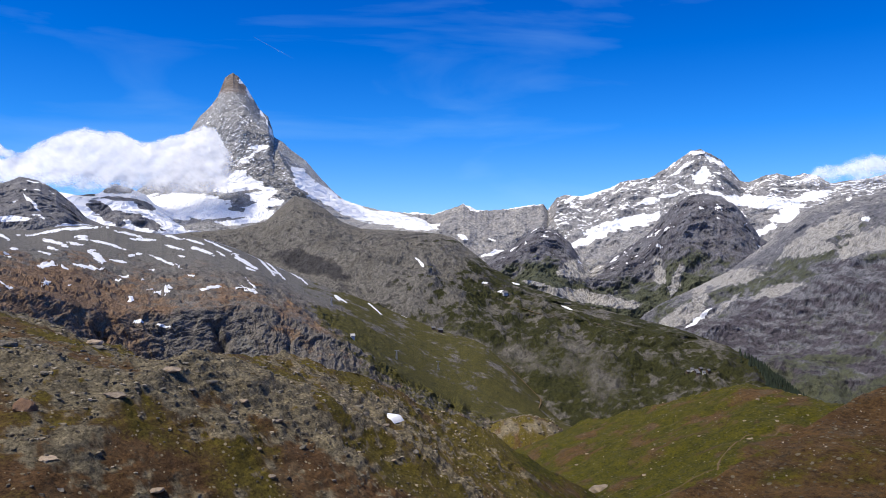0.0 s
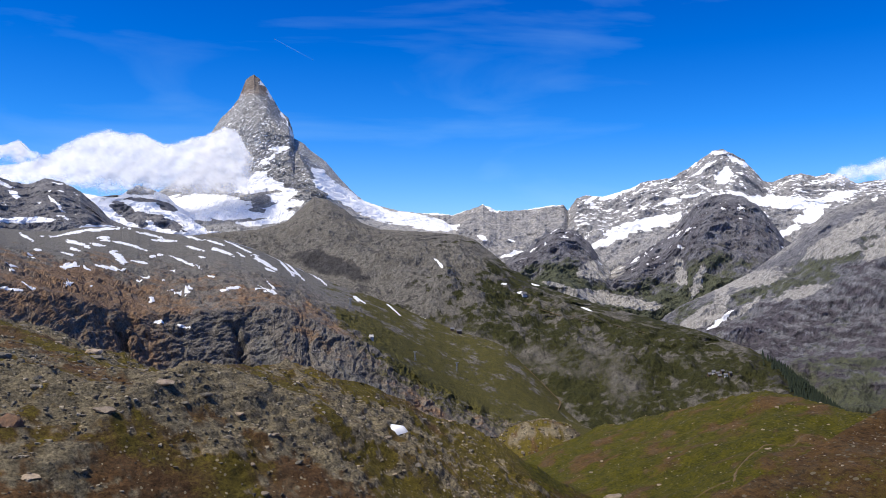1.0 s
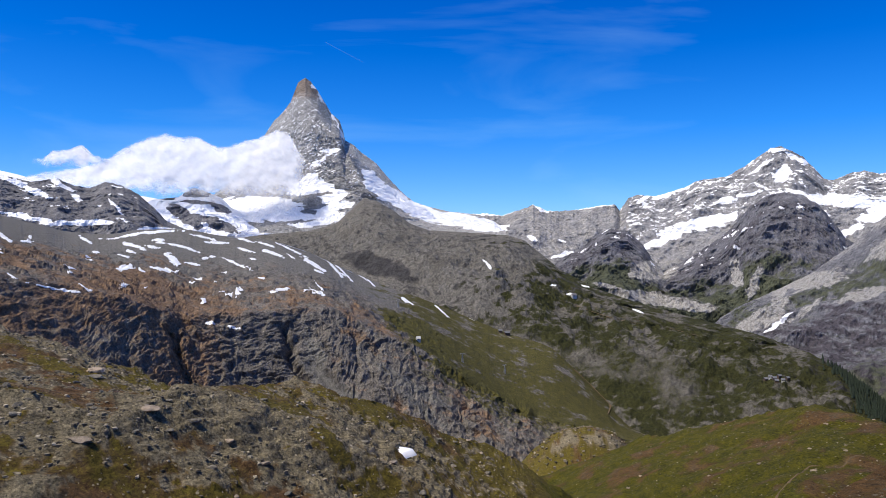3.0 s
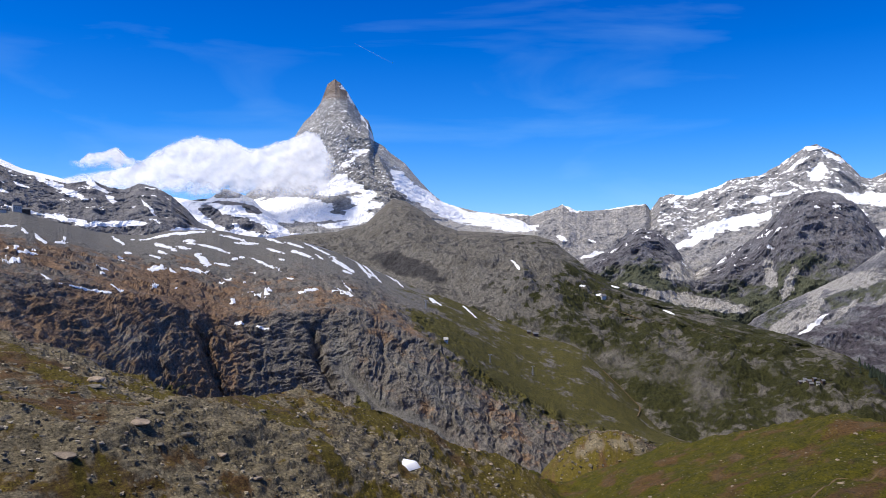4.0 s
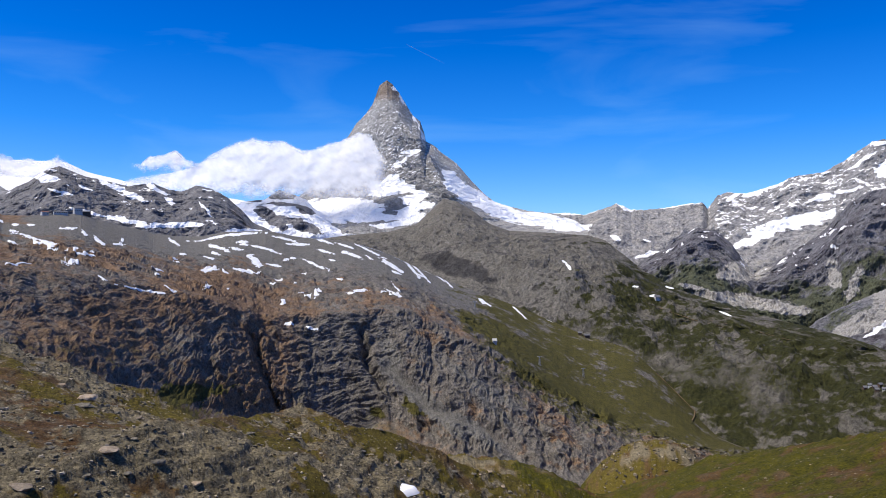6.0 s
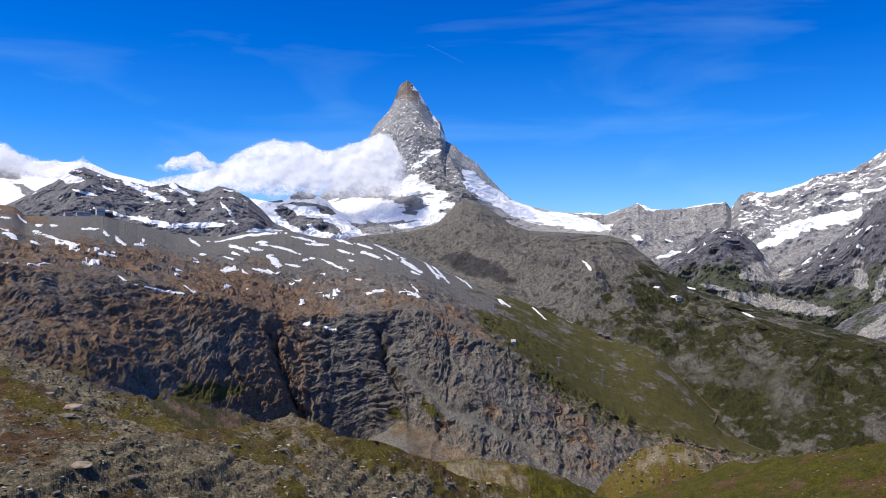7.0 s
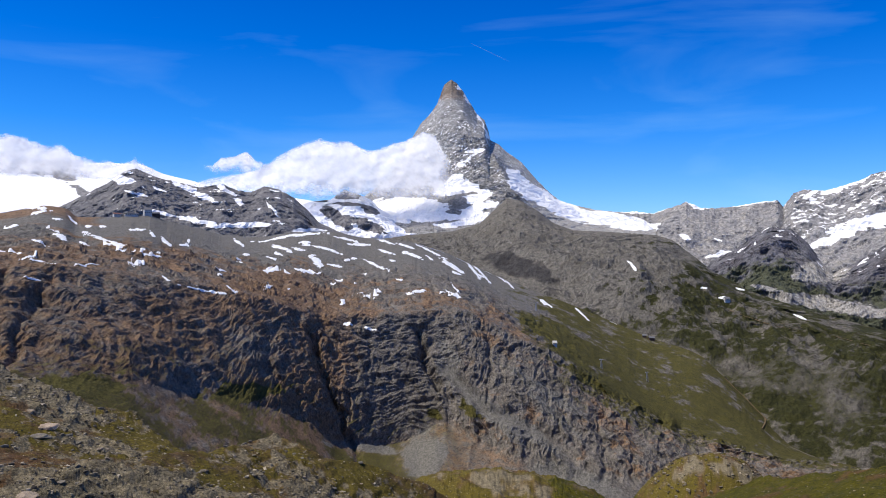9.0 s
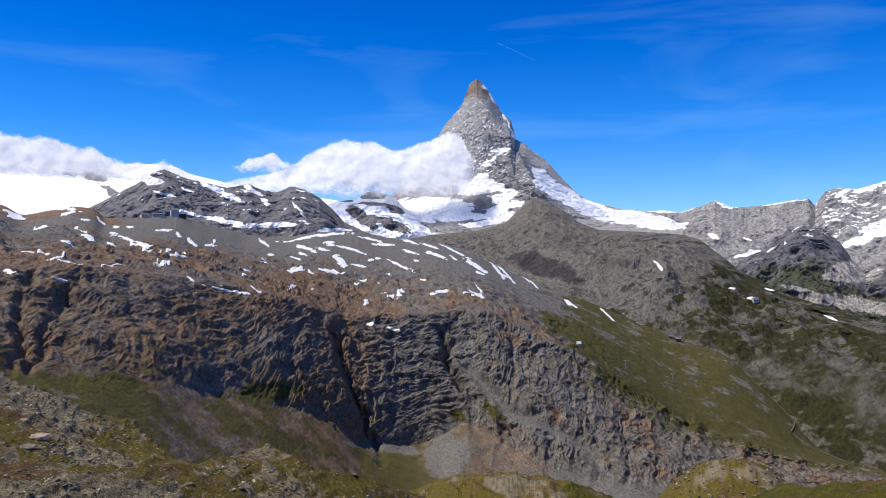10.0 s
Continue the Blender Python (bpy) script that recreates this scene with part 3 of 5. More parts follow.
def build(name, sheet, a0, a1, da, rows, masks, material):
    """rows: how many steps in each stretch of s (back, then between the outlines, then the skirt)."""
    a = np.arange(a0, a1 + da / 2, da)
    s = np.concatenate([np.linspace(k - 1, k, n, endpoint=False) for k, n in enumerate(rows)] + [[len(rows) - 1 - 1e-6]])
    A, S = np.meshgrid(a, s)
    A, S = A.ravel(), S.ravel()
    P = sheet.place(A, S)
    # surface slope for the masks
    G = P.reshape(len(s), len(a), 3)
    n = np.cross(np.gradient(G, axis=1), np.gradient(G, axis=0))
    n /= np.linalg.norm(n, axis=-1, keepdims=True) + 1e-9
    up = np.abs(n[..., 2]).ravel()
    return grid_mesh(name, P, len(a), len(s), masks(P, A, S, up), material)


def elev(P):
    d = P - O
    return np.degrees(np.arctan2(d[:, 2], np.hypot(d[:, 0], d[:, 1])))


def stack4(snow, grass, warm, scree):
    z = np.zeros_like(snow)
    return np.stack([snow + z, grass + z, warm + z, scree + z], -1)


def rough(amp, size, seed, ridged=True, vert=0.3, stretch=0.5, fade=0.15):
    def relief(p, a, s):
        n = fbm(p[:, 0] / size, p[:, 1] / size, p[:, 2] / size * stretch, 6, 0.52, seed, ridged)
        k = step(-0.5, fade, s)
        return amp * n * k, amp * vert * n * step(0.0, 0.4, s)
    return relief

# ---- shapes used by several landforms ----
def spots(a, el, rows):
    """1 in the middle of the nearest of some tilted ellipses, 0 at its edge, less outside."""
    out = np.full(a.shape, -3.0)
    wa = 0.5 * fbm(a * 1.3, el * 2.0, 0 * a, 5, 0.6, 171)
    we = 0.16 * fbm(a * 1.3, el * 2.0, 0 * a + 7, 5, 0.6, 172)
    for az, e, w, h, tilt in rows:
        k = min(1.0, (w + h) / 1.6)
        t = radians(tilt)
        da, de = a - az + k * wa, el - e + k * we
        u, v = da * math.cos(t) + de * math.sin(t), -da * math.sin(t) + de * math.cos(t)
        out = np.maximum(out, 1 - np.sqrt((u / w) ** 2 + (v / h) ** 2))
    return out


def groove(a, el, line, width):
    """How close points are to a line of (azimuth, elevation), 1 on it and 0 away from it."""
    best = np.full(a.shape, 99.0)
    for (a0, e0), (a1, e1) in zip(line[:-1], line[1:]):
        da, de = a1 - a0, e1 - e0
        t = np.clip(((a - a0) * da + (el - e0) * de) / (da * da + de * de), 0, 1)
        best = np.minimum(best, np.hypot(a - a0 - t * da, el - e0 - t * de))
    return np.exp(-(best / width) ** 2)


def ledges(v, sharp=0.7):
    """Steps: flat treads and steep risers."""
    f = np.floor(v)
    return f + step(sharp, 1.0, v - f)


def blocks(u, v, du, dv, seed):
    """Rock broken along joints: one height, 0 to 1, for each block of a running bond."""
    row = np.floor(v / dv).astype(np.int32)
    col = np.floor(u / du + 0.5 * (row & 1)).astype(np.int32)
    return PERM[(col & 255) + PERM[((row + seed * 37) & 255)]] / 255.0


def on_sheet(sheet, az, el):
    """The place on a slope that is seen at that azimuth and elevation."""
    s = np.linspace(0.0, sheet.K - 1.001, 160)
    P = sheet.place(np.full(s.shape, float(az)), s)
    i = int(np.argmax(elev(P) < el))
    return Vector(P[i])


def crag(amp, size, seed, vert=0.35, stretch=0.6, bed=0.0, period=30.0, fine=0.54):
    """Ridged relief with finer and finer crags, and beds of rock that stand out as ledges."""
    def relief(p, a, s):
        n = fbm(p[:, 0] / size, p[:, 1] / size, p[:, 2] / size * stretch, 8, fine, seed, True)
        k = step(-0.5, 0.1, s)
        out = -amp * n
        if bed:
            w = fbm(p[:, 0] / size, p[:, 1] / size, p[:, 2] / size, 4, 0.5, seed + 5)
            out = out - bed * (ledges((p[:, 2] + 0.12 * p[:, 0] + w * period * 1.5) / period) - p[:, 2] / period) * 0.3
            out = out + bed * 0.6 * fbm(p[:, 0] / 40, p[:, 1] / 40, p[:, 2] / period * 2.2, 4, 0.6, seed + 7)
        return out * k, amp * vert * n * step(0.0, 0.5, s)
    return relief


def ribs(amp, per_deg, size, small, seed, swell=0.0, lift=0.0):
    """Gullies and ribs that run down a slope, over broad swells, with small crags on them."""
    def relief(p, a, s):
        w = fbm(p[:, 0] / size, p[:, 1] / size, p[:, 2] / size, 4, 0.5, seed)
        r = fbm(a * per_deg + 1.1 * w, s * 0.35 + 0.15 * w, 0 * a + seed, 4, 0.5, seed + 1, True)
        n = fbm(p[:, 0] / size * 2, p[:, 1] / size * 2, p[:, 2] / size * 1.6, 7, 0.56, seed + 2, True)
        k = step(-0.5, 0.1, s)
        out = -(amp * r + small * n) * (0.35 + 0.65 * step(0.0, 0.35, s)) * (1 - 0.7 * step(0.9, 1.3, s)) + swell * w
        return out * k * (1 - lift * step(0.0, 0.4, s)), (0.25 + 0.4 * lift) * (amp * r * (1 - 0.7 * step(0.9, 1.3, s)) + small * n) * step(0.0, 0.5, s)
    return relief


# ---- far mountains ----
far_range = Sheet([RANGE_CREST, RANGE_FOOT], crag(48, 190, 3, 0.3, 0.6), 0.0015, 3)


def m_range(P, a, s, up):
    el = elev(P)
    n = fbm(P[:, 0] / 60, P[:, 1] / 60, P[:, 2] / 60, 6, 0.62, 7)
    gully = fbm(a * 3.2, s * 1.5, 0 * a, 5, 0.6, 8, True)
    snow = np.maximum(step(-0.05, 0.25, spots(a, el, RANGE_SNOW) + 0.5 * n), step(0.75, 1.0, gully * 0.7 + 0.8 * n - 0.15 * s) * 0.8)
    return stack4(np.maximum(snow, step(0.04, 0.0, s) * 0.7 * step(-0.2, 0.2, n)), 0 * a, 0.2 + 0.4 * n, 0.35 + 0.5 * n)


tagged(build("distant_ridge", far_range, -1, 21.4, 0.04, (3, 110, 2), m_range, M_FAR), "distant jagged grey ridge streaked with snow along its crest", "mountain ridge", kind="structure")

snowy = Sheet([SNOWY_CREST, SNOWY_MID, SNOWY_FOOT], crag(85, 330, 5, 0.3, 0.7), 0.0014, 5)


def m_snowy(P, a, s, up):
    el = elev(P)
    n = fbm(P[:, 0] / 80, P[:, 1] / 80, P[:, 2] / 60, 6, 0.62, 9)
    fine = fbm(P[:, 0] / 30, P[:, 1] / 30, P[:, 2] / 22, 5, 0.62, 10)
    streak = step(0.58, 0.8, 0.3 + 0.55 * n + 0.75 * fine - 0.9 * (0.55 - up)) * step(1.3, 0.5, s) * 0.9
    ice = step(-0.1, 0.2, spots(a, el, SNOWY_SNOW) + 0.55 * n + 0.2 * fine)
    return stack4(np.maximum(streak, ice), step(1.1, 1.8, s + 0.3 * n) * 0.7, 0.15 + 0.4 * n, 0.3 + 0.6 * n)


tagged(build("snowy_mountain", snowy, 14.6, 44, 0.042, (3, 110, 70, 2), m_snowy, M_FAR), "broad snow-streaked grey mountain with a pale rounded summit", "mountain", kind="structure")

spur = Sheet([SPUR_CREST, SPUR_FOOT], crag(70, 230, 11, 0.5, 0.7, 0.0, 30.0, 0.57), 0.0014, 11)


def m_spur(P, a, s, up):
    el = elev(P)
    n = fbm(P[:, 0] / 70, P[:, 1] / 70, P[:, 2] / 50, 6, 0.62, 13)
    fine = fbm(P[:, 0] / 22, P[:, 1] / 22, P[:, 2] / 14, 4, 0.62, 14)
    snow = step(0.5, 0.62, 0.3 - 0.6 * s + 0.8 * n + 0.3 * fine)
    pale = step(-0.2, 0.3, spots(a, el, SPUR_PALE) + 0.6 * n)
    return stack4(snow, step(0.3, 0.75, s + 0.35 * n) * 0.85 * (1 - pale), 0.45 + 0.7 * n, np.maximum(pale, 0.1 + 0.5 * n))


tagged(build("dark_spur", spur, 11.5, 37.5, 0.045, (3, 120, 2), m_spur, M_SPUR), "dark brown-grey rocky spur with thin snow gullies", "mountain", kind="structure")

# ---- pointed peak ----
ARETE = [(13.0, -6.16), (11.94, -5.35), (10.5, -4.32), (9.05, -3.85), (7.9, -3.12), (6.7, -2.69), (5.4, -1.91), (4.4, -1.27), (2.0, 1.0)]


def peak_relief(p, a, s):
    el = elev(p)
    e, z = zip(*ARETE[::-1])
    ridge_a = np.interp(el, e, z)
    off = a - ridge_a
    k = step(12.9, 8.5, el) * step(1.7, 0.8, s)
    fold = -np.clip(1 - np.where(off > 0, off / 3.2, -off / 6.5), 0, 1) * 420 * k * step(0.0, 0.3, s)
    n = fbm(p[:, 0] / 150, p[:, 1] / 150, p[:, 2] / 170, 8, 0.6, 21, True)
    b = fbm(p[:, 0] / 40, p[:, 1] / 40, (p[:, 2] - 0.5 * p[:, 0]) / 24, 5, 0.6, 25)
    calm = 0.3 + 0.7 * step(0.0, 0.3, s)
    return fold - (26 * n + 9 * b) * step(-0.5, 0.1, s) * calm, 12 * n * step(0.0, 0.5, s)


peak = Sheet([PEAK_CREST, PEAK_MID, PEAK_FOOT], peak_relief, 0.0008, 21)


def m_peak(P, a, s, up):
    el = elev(P)
    n = fbm(P[:, 0] / 60, P[:, 1] / 60, P[:, 2] / 40, 6, 0.62, 23)
    bed = fbm(P[:, 0] / 15, P[:, 1] / 20, (P[:, 2] - 0.5 * P[:, 0]) / 9, 4, 0.62, 24)
    dust = step(0.16, 0.44, bed + 0.3 * n + 0.06) * step(12.0, 11.4, el + 0.4 * n) * step(1.2, 0.9, s) * (0.6 + 0.2 * step(5, 8, el))
    snow = step(-0.06, 0.14, spots(a, el, PEAK_SNOW) + 0.3 * n)
    snow = snow * (1 - step(-0.1, 0.15, spots(a, el, PEAK_ROCK) + 0.35 * n))
    e, z = zip(*ARETE[::-1])
    north = step(0.1, 0.7, a - np.interp(el, e, z)) * step(7.5, 6.5, el)
    return stack4(np.maximum(snow, dust), 0 * a, step(11.1, 11.7, el + 0.3 * n) * 0.85, 0.25 + 0.5 * n + 0.6 * north)


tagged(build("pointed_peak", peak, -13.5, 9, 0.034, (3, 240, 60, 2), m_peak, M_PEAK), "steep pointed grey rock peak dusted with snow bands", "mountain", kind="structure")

glacier = Sheet([GLACIER_CREST, GLACIER_FOOT], rough(60, 400, 31), 0.0, 31)


def m_glacier(P, a, s, up):
    el = elev(P)
    n = fbm(P[:, 0] / 90, P[:, 1] / 90, P[:, 2] / 50, 6, 0.62, 33)
    return stack4(1 - step(-0.1, 0.2, spots(a, el, GLACIER_ROCK) + 0.7 * n), 0 * a, 0 * a, 0 * a)


tagged(build("glacier", glacier, -45, -10, 0.07, (3, 70, 2), m_glacier, M_FAR), "white snow-covered glacier slope below low cloud", "glacier", kind="structure")

dark = Sheet([DARK_CREST, DARK_FOOT], crag(62, 200, 41, 0.3, 0.45, 5.0, 34.0), 0.0012, 41)


def m_dark(P, a, s, up):
    el = elev(P)
    n = fbm(P[:, 0] / 50, P[:, 1] / 50, P[:, 2] / 26, 6, 0.62, 43)
    snow = step(-0.1, 0.15, spots(a, el, DARK_SNOW) + 0.5 * n)
    ledge = step(0.38, 0.6, 0.2 + 0.9 * n - 0.4 * s) * step(-15, -19, a) * 0.8
    return stack4(np.maximum(snow, ledge), 0 * a, 0.15 + 0.4 * n, 0.15 + 0.6 * n)


tagged(build("dark_ridge", dark, -34, -10, 0.042, (3, 110, 2), m_dark, M_DARK), "dark cliff ridge with snow ledges, its rock tinted haze blue-grey", "mountain ridge", kind="structure")

nunatak = Sheet([NUNATAK_CREST, NUNATAK_FOOT], crag(60, 150, 51, 0.3), 0.0008, 51)


def m_nun(P, a, s, up):
    el = elev(P)
    n = fbm(P[:, 0] / 50, P[:, 1] / 50, P[:, 2] / 30, 6, 0.62, 53)
    return stack4(1 - step(-0.15, 0.1, spots(a, el, NUN_ROCK) + 0.45 * n), 0 * a, 0 * a, 0.2 + 0.4 * n)


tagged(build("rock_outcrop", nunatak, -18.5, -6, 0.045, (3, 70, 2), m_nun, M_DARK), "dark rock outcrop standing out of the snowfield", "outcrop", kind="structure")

# ---- valley sides ----
right_mtn = Sheet([RIGHT_CREST, RIGHT_MID, RIGHT_FOOT], crag(48, 260, 61, 0.7, 0.7, 8.0, 36.0, 0.5), 0.0012, 61)


def m_right(P, a, s, up):
    el = elev(P)
    n = fbm(P[:, 0] / 80, P[:, 1] / 80, P[:, 2] / 60, 6, 0.62, 63)
    bed = fbm(P[:, 0] / 60, P[:, 1] / 60, P[:, 2] / 12, 5, 0.6, 64)
    fine = fbm(P[:, 0] / 22, P[:, 1] / 22, P[:, 2] / 22, 5, 0.62, 65)
    pale = step(-0.15, 0.2, spots(a, el, RIGHT_PALE) + 0.7 * n + 0.45 * fine) * 0.9
    snow = step(-0.05, 0.15, spots(a, el, [(28.2, -5.0, 1.15, 0.17, 40), (39.0, 2.1, 0.3, 0.2, 0), (38.0, 3.6, 0.25, 0.2, 60)]) + 0.3 * n)
    green = np.maximum(step(0.35, 0.75, s + 0.5 * n) * step(1.0, 0.75, s + 0.4 * n), step(1.25, 1.9, s + 0.6 * n - 0.6 * bed)) * 0.7
    warm = step(0.85, 1.1, s + 0.4 * n) * (0.6 + 2.0 * bed + 0.8 * fine)
    return stack4(snow, green * (1 - pale), warm, np.maximum(pale, 0.5 * step(0.3, 0.0, s) + 0.4 * n))


tagged(build("valley_mountain", right_mtn, 23, 46, 0.045, (3, 90, 100, 2), m_right, M_SPUR), "grey-brown mountainside with scree fans above a green valley", "mountain", kind="structure")

ridge = Sheet([RIDGE_CREST, RIDGE_MID, RIDGE_FOOT], ribs(24, 0.35, 220, 32, 71, 34, 0.75), 0.0008, 71)


def m_ridge(P, a, s, up):
    el = elev(P)
    n = fbm(P[:, 0] / 80, P[:, 1] / 80, P[:, 2] / 60, 6, 0.62, 73)
    fine = fbm(P[:, 0] / 16, P[:, 1] / 16, P[:, 2] / 12, 5, 0.6, 74)
    pale = step(-0.5, 0.5, spots(a, el, RIDGE_PALE) + 0.8 * n + 0.6 * fine) * 0.6 * step(-0.45, 0.25, fine)
    green = step(8.5, 13.5, a + 3 * (s - 0.6) + 7 * n + 3 * fine) * (1 - 0.8 * pale) * np.clip(0.72 + 1.1 * n + 0.9 * fine, 0, 1)
    snow = step(-0.1, 0.15, spots(a, el, RIDGE_SNOW) + 0.2 * n)
    dk = np.clip(step(-0.3, 0.4, spots(a, el, RIDGE_DARK) + 0.5 * n) + 0.7 * step(0.1, 0.5, n + 0.7 * fine), 0, 1)
    return stack4(snow, green, dk, np.maximum(pale, 0.55 - 0.6 * green + 0.9 * n + 0.5 * fine - dk))


tagged(build("middle_ridge", ridge, -15, 38, 0.056, (3, 120, 105, 2), m_ridge, M_RIDGE), "long grey scree ridge turning to green pasture downhill", "mountain ridge", kind="structure")

# ---- plateau and cliff ----
CLEFT = [(-16.1, -5.8), (-15.35, -8.3), (-14.6, -10.4), (-13.35, -13.3), (-12.3, -15.3)]
GULLY_A = [(-8.1, -6.0), (-7.5, -8.0), (-6.8, -10.1)]
GULLY_B = [(-36.0, -0.9), (-36.2, -3.9), (-36.7, -7.3)]
GULLY_C = [(-33.5, -1.7), (-34.7, -4.8), (-35.7, -7.4)]
FAN = [(-6.0, -8.6), (-3.0, -11.7), (1.2, -13.2), (3.7, -15.0)]


def plateau_relief(p, a, s):
    el = elev(p)
    x, y, z = p[:, 0], p[:, 1], p[:, 2]
    c, low = step(0.9, 1.06, s), step(1.85, 2.15, s)
    left, right = step(-17, -24, a), step(-8, -4, a)
    w = fbm(x / 70, y / 70, z / 60, 4, 0.55, 85)
    w2 = fbm(x / 17, y / 17, z / 17, 3, 0.55, 87)
    # buttresses and gullies
    g = fbm(a * 0.42 + 0.05 * el + 0.7 * w, 0.1 * el + 0.5 * w, 0 * a, 3, 0.5, 82, True)
    # beds that dip to the left on the brown face, lie flat in the middle and stand on end in the grey slab
    tilt = 0.75 * left
    dip, along = z - tilt * (x + 270) + 10 * w + 2.5 * w2, x + tilt * (z + 80) + 12 * w + 3 * w2
    bedded = fbm(along / 40, y / 40, dip / (8 + 6 * left), 6, 0.56, 81, True)
    bulk = fbm(x / 55, y / 55, z / 38, 3, 0.5, 91)
    upright = fbm(along / 9, y / 30, dip / 40, 6, 0.56, 88, True)
    jag = fbm(x / 24 + 0.5 * w2, y / 24, z / 22, 7, 0.6, 90, True)
    shelf = (ledges(dip / 17, 0.5) - dip / 17) * step(-0.3, 0.3, w2 + 0.5 * w)
    fan = np.maximum(groove(a, el, FAN, 0.45), low * 0.55)
    hard = 0.45 + 0.55 * step(-22, -14, a)
    cliff = -((1 + 8 * hard + 5 * right) * g + (4.4 - 1.4 * left - 2.4 * right) * bedded + 3.6 * right * upright + (2.0 - 0.6 * left) * jag + 8 * left * bulk) * (1 - 0.92 * fan) + (6 - 2.5 * left) * shelf * (1 - right) * (1 - fan)
    cliff = cliff + 17 * groove(a + 0.5 * w + 0.3 * w2, el, CLEFT, 0.3) + 18 * groove(a + 0.5 * w + 0.3 * w2, el, GULLY_A, 0.35) + 8 * groove(a + 0.6 * w + 0.4 * w2, el, GULLY_B, 0.4) + 7 * groove(a + 0.6 * w + 0.4 * w2, el, GULLY_C, 0.35)
    # hummocks and rock steps on top
    top = fbm(x / 55, y / 40, z / 20, 6, 0.5, 86, True)
    steps = ledges(2.2 * w + 0.6 * top, 0.6) - (2.2 * w + 0.6 * top)
    rocky = step(0.3, 0.7, s + 0.3 * w) * step(8, -2, a)
    k = step(-0.5, 0.1, s)
    lift = (1 - c) * k * step(0.0, 0.25, s) * (top * (1.4 + 3.2 * rocky) + 6.0 * rocky * steps + 0.7 * rocky * jag)
    return (0.45 + 0.3 * hard) * cliff * c * k * (1 - low), lift - c * cliff * (0.8 - 0.35 * hard - 0.2 * low)


plateau = Sheet([PLATEAU_CREST, PLATEAU_RIM, PLATEAU_BASE, PLATEAU_FOOT], plateau_relief, 0.0006, 81)


def m_plateau(P, a, s, up):
    el = elev(P)
    n = fbm(P[:, 0] / 45, P[:, 1] / 45, P[:, 2] / 40, 6, 0.62, 83)
    fine = fbm(P[:, 0] / 9, P[:, 1] / 9, P[:, 2] / 7, 5, 0.6, 84)
    wide = fbm(P[:, 0] / 130, P[:, 1] / 130, P[:, 2] / 70, 5, 0.6, 89)
    pale = step(-0.3, 0.3, spots(a, el, CLIFF_PALE) + 0.6 * n + 0.35 * fine) * step(0.9, 1.1, s) * 0.9
    green = step(-0.35, 0.35, spots(a, el, CLIFF_GREEN) + 0.7 * n + 0.2 * fine) * 0.9
    slope = step(-1.5, 3.5, a + 4 * n + fine) * step(1.6, 1.0, s + 1.0 * n + 0.35 * fine) * np.clip(0.85 + 1.0 * n + 0.6 * fine, 0, 1)
    # turf on ledges and at the foot of the brown face
    ledge_turf = step(0.5, 0.85, up + 0.4 * n + 0.2 * fine) * step(1.05, 1.3, s) * step(2.0, -12, a) * (0.25 + 0.45 * step(1.5, 2.2, s + 0.4 * n))
    brown = step(-10.5, -14.5, a + 2.5 * wide + 1.5 * n)
    warm = brown * step(0.3, 0.7, s + 0.4 * n) * (0.62 + 0.7 * fine + 0.8 * wide)
    warm = np.maximum(warm, step(0.55, 0.85, s + 0.3 * n) * step(1.12, 0.98, s + 0.05 * fine) * step(5, 0, a) * (0.5 + 1.1 * n + 0.8 * fine))
    warm = np.maximum(warm, step(-7, -3, a) * step(1.0, 1.15, s) * (0.08 + 1.0 * n + 0.8 * fine + 0.5 * wide))
    knobs = step(-29.5, -32, a + n) * step(0.32, 0.12, s + 0.1 * n)
    warm = np.maximum(warm, knobs * (0.8 + 0.5 * fine))
    gravel = (1 - knobs) * step(0.75, 0.35, s + 0.45 * n + 0.15 * fine) * step(5, -2, a)
    low = step(1.9, 2.2, s + 0.2 * n) * step(-13, -8, a) * (0.28 + 1.1 * n + 0.5 * fine)
    warm = np.maximum(warm, step(1.85, 2.1, s) * step(5, -2, a) * (0.55 + 0.8 * fine))
    return stack4(0 * a, np.clip(np.maximum(green, slope) + ledge_turf + 0.15 * gravel * (1 + 2 * n), 0, 1) * (1 - pale), warm * (1 - pale), np.maximum(np.maximum(pale, low), gravel * (0.8 + 0.4 * n)))


tagged(build("plateau_cliff", plateau, -44, 23, 0.064, (3, 110, 165, 45, 2), m_plateau, M_CLIFF), "brown and dark grey rock cliff below a gravel plateau", "cliff", kind="structure")

# ---- near ground ----
def smax(a, b, k):
    h = np.clip(0.5 + 0.5 * (a - b) / k, 0, 1)
    return b * (1 - h) + a * h + k * h * (1 - h)


def pos(v):
    return np.maximum(v, 0)


# broad swells and hollows of the knoll: x, y, height
SWELLS = [(-46, 87, 0.6), (-46, 104, 0.9), (-46, 120, -2.5), (-31, 70, 1.0), (-31, 87, 0.5), (-31, 104, 1.3), (-31, 120, -0.3), (-16, 70, -0.3), (-16, 87, -0.4), (-16, 104, -3.4), (-16, 120, -4.8), (-1, 70, 0.8), (-1, 87, 1.9), (-1, 104, 0.0), (-1, 120, 0.9), (14, 104, -0.3), (14, 120, -1.2)]


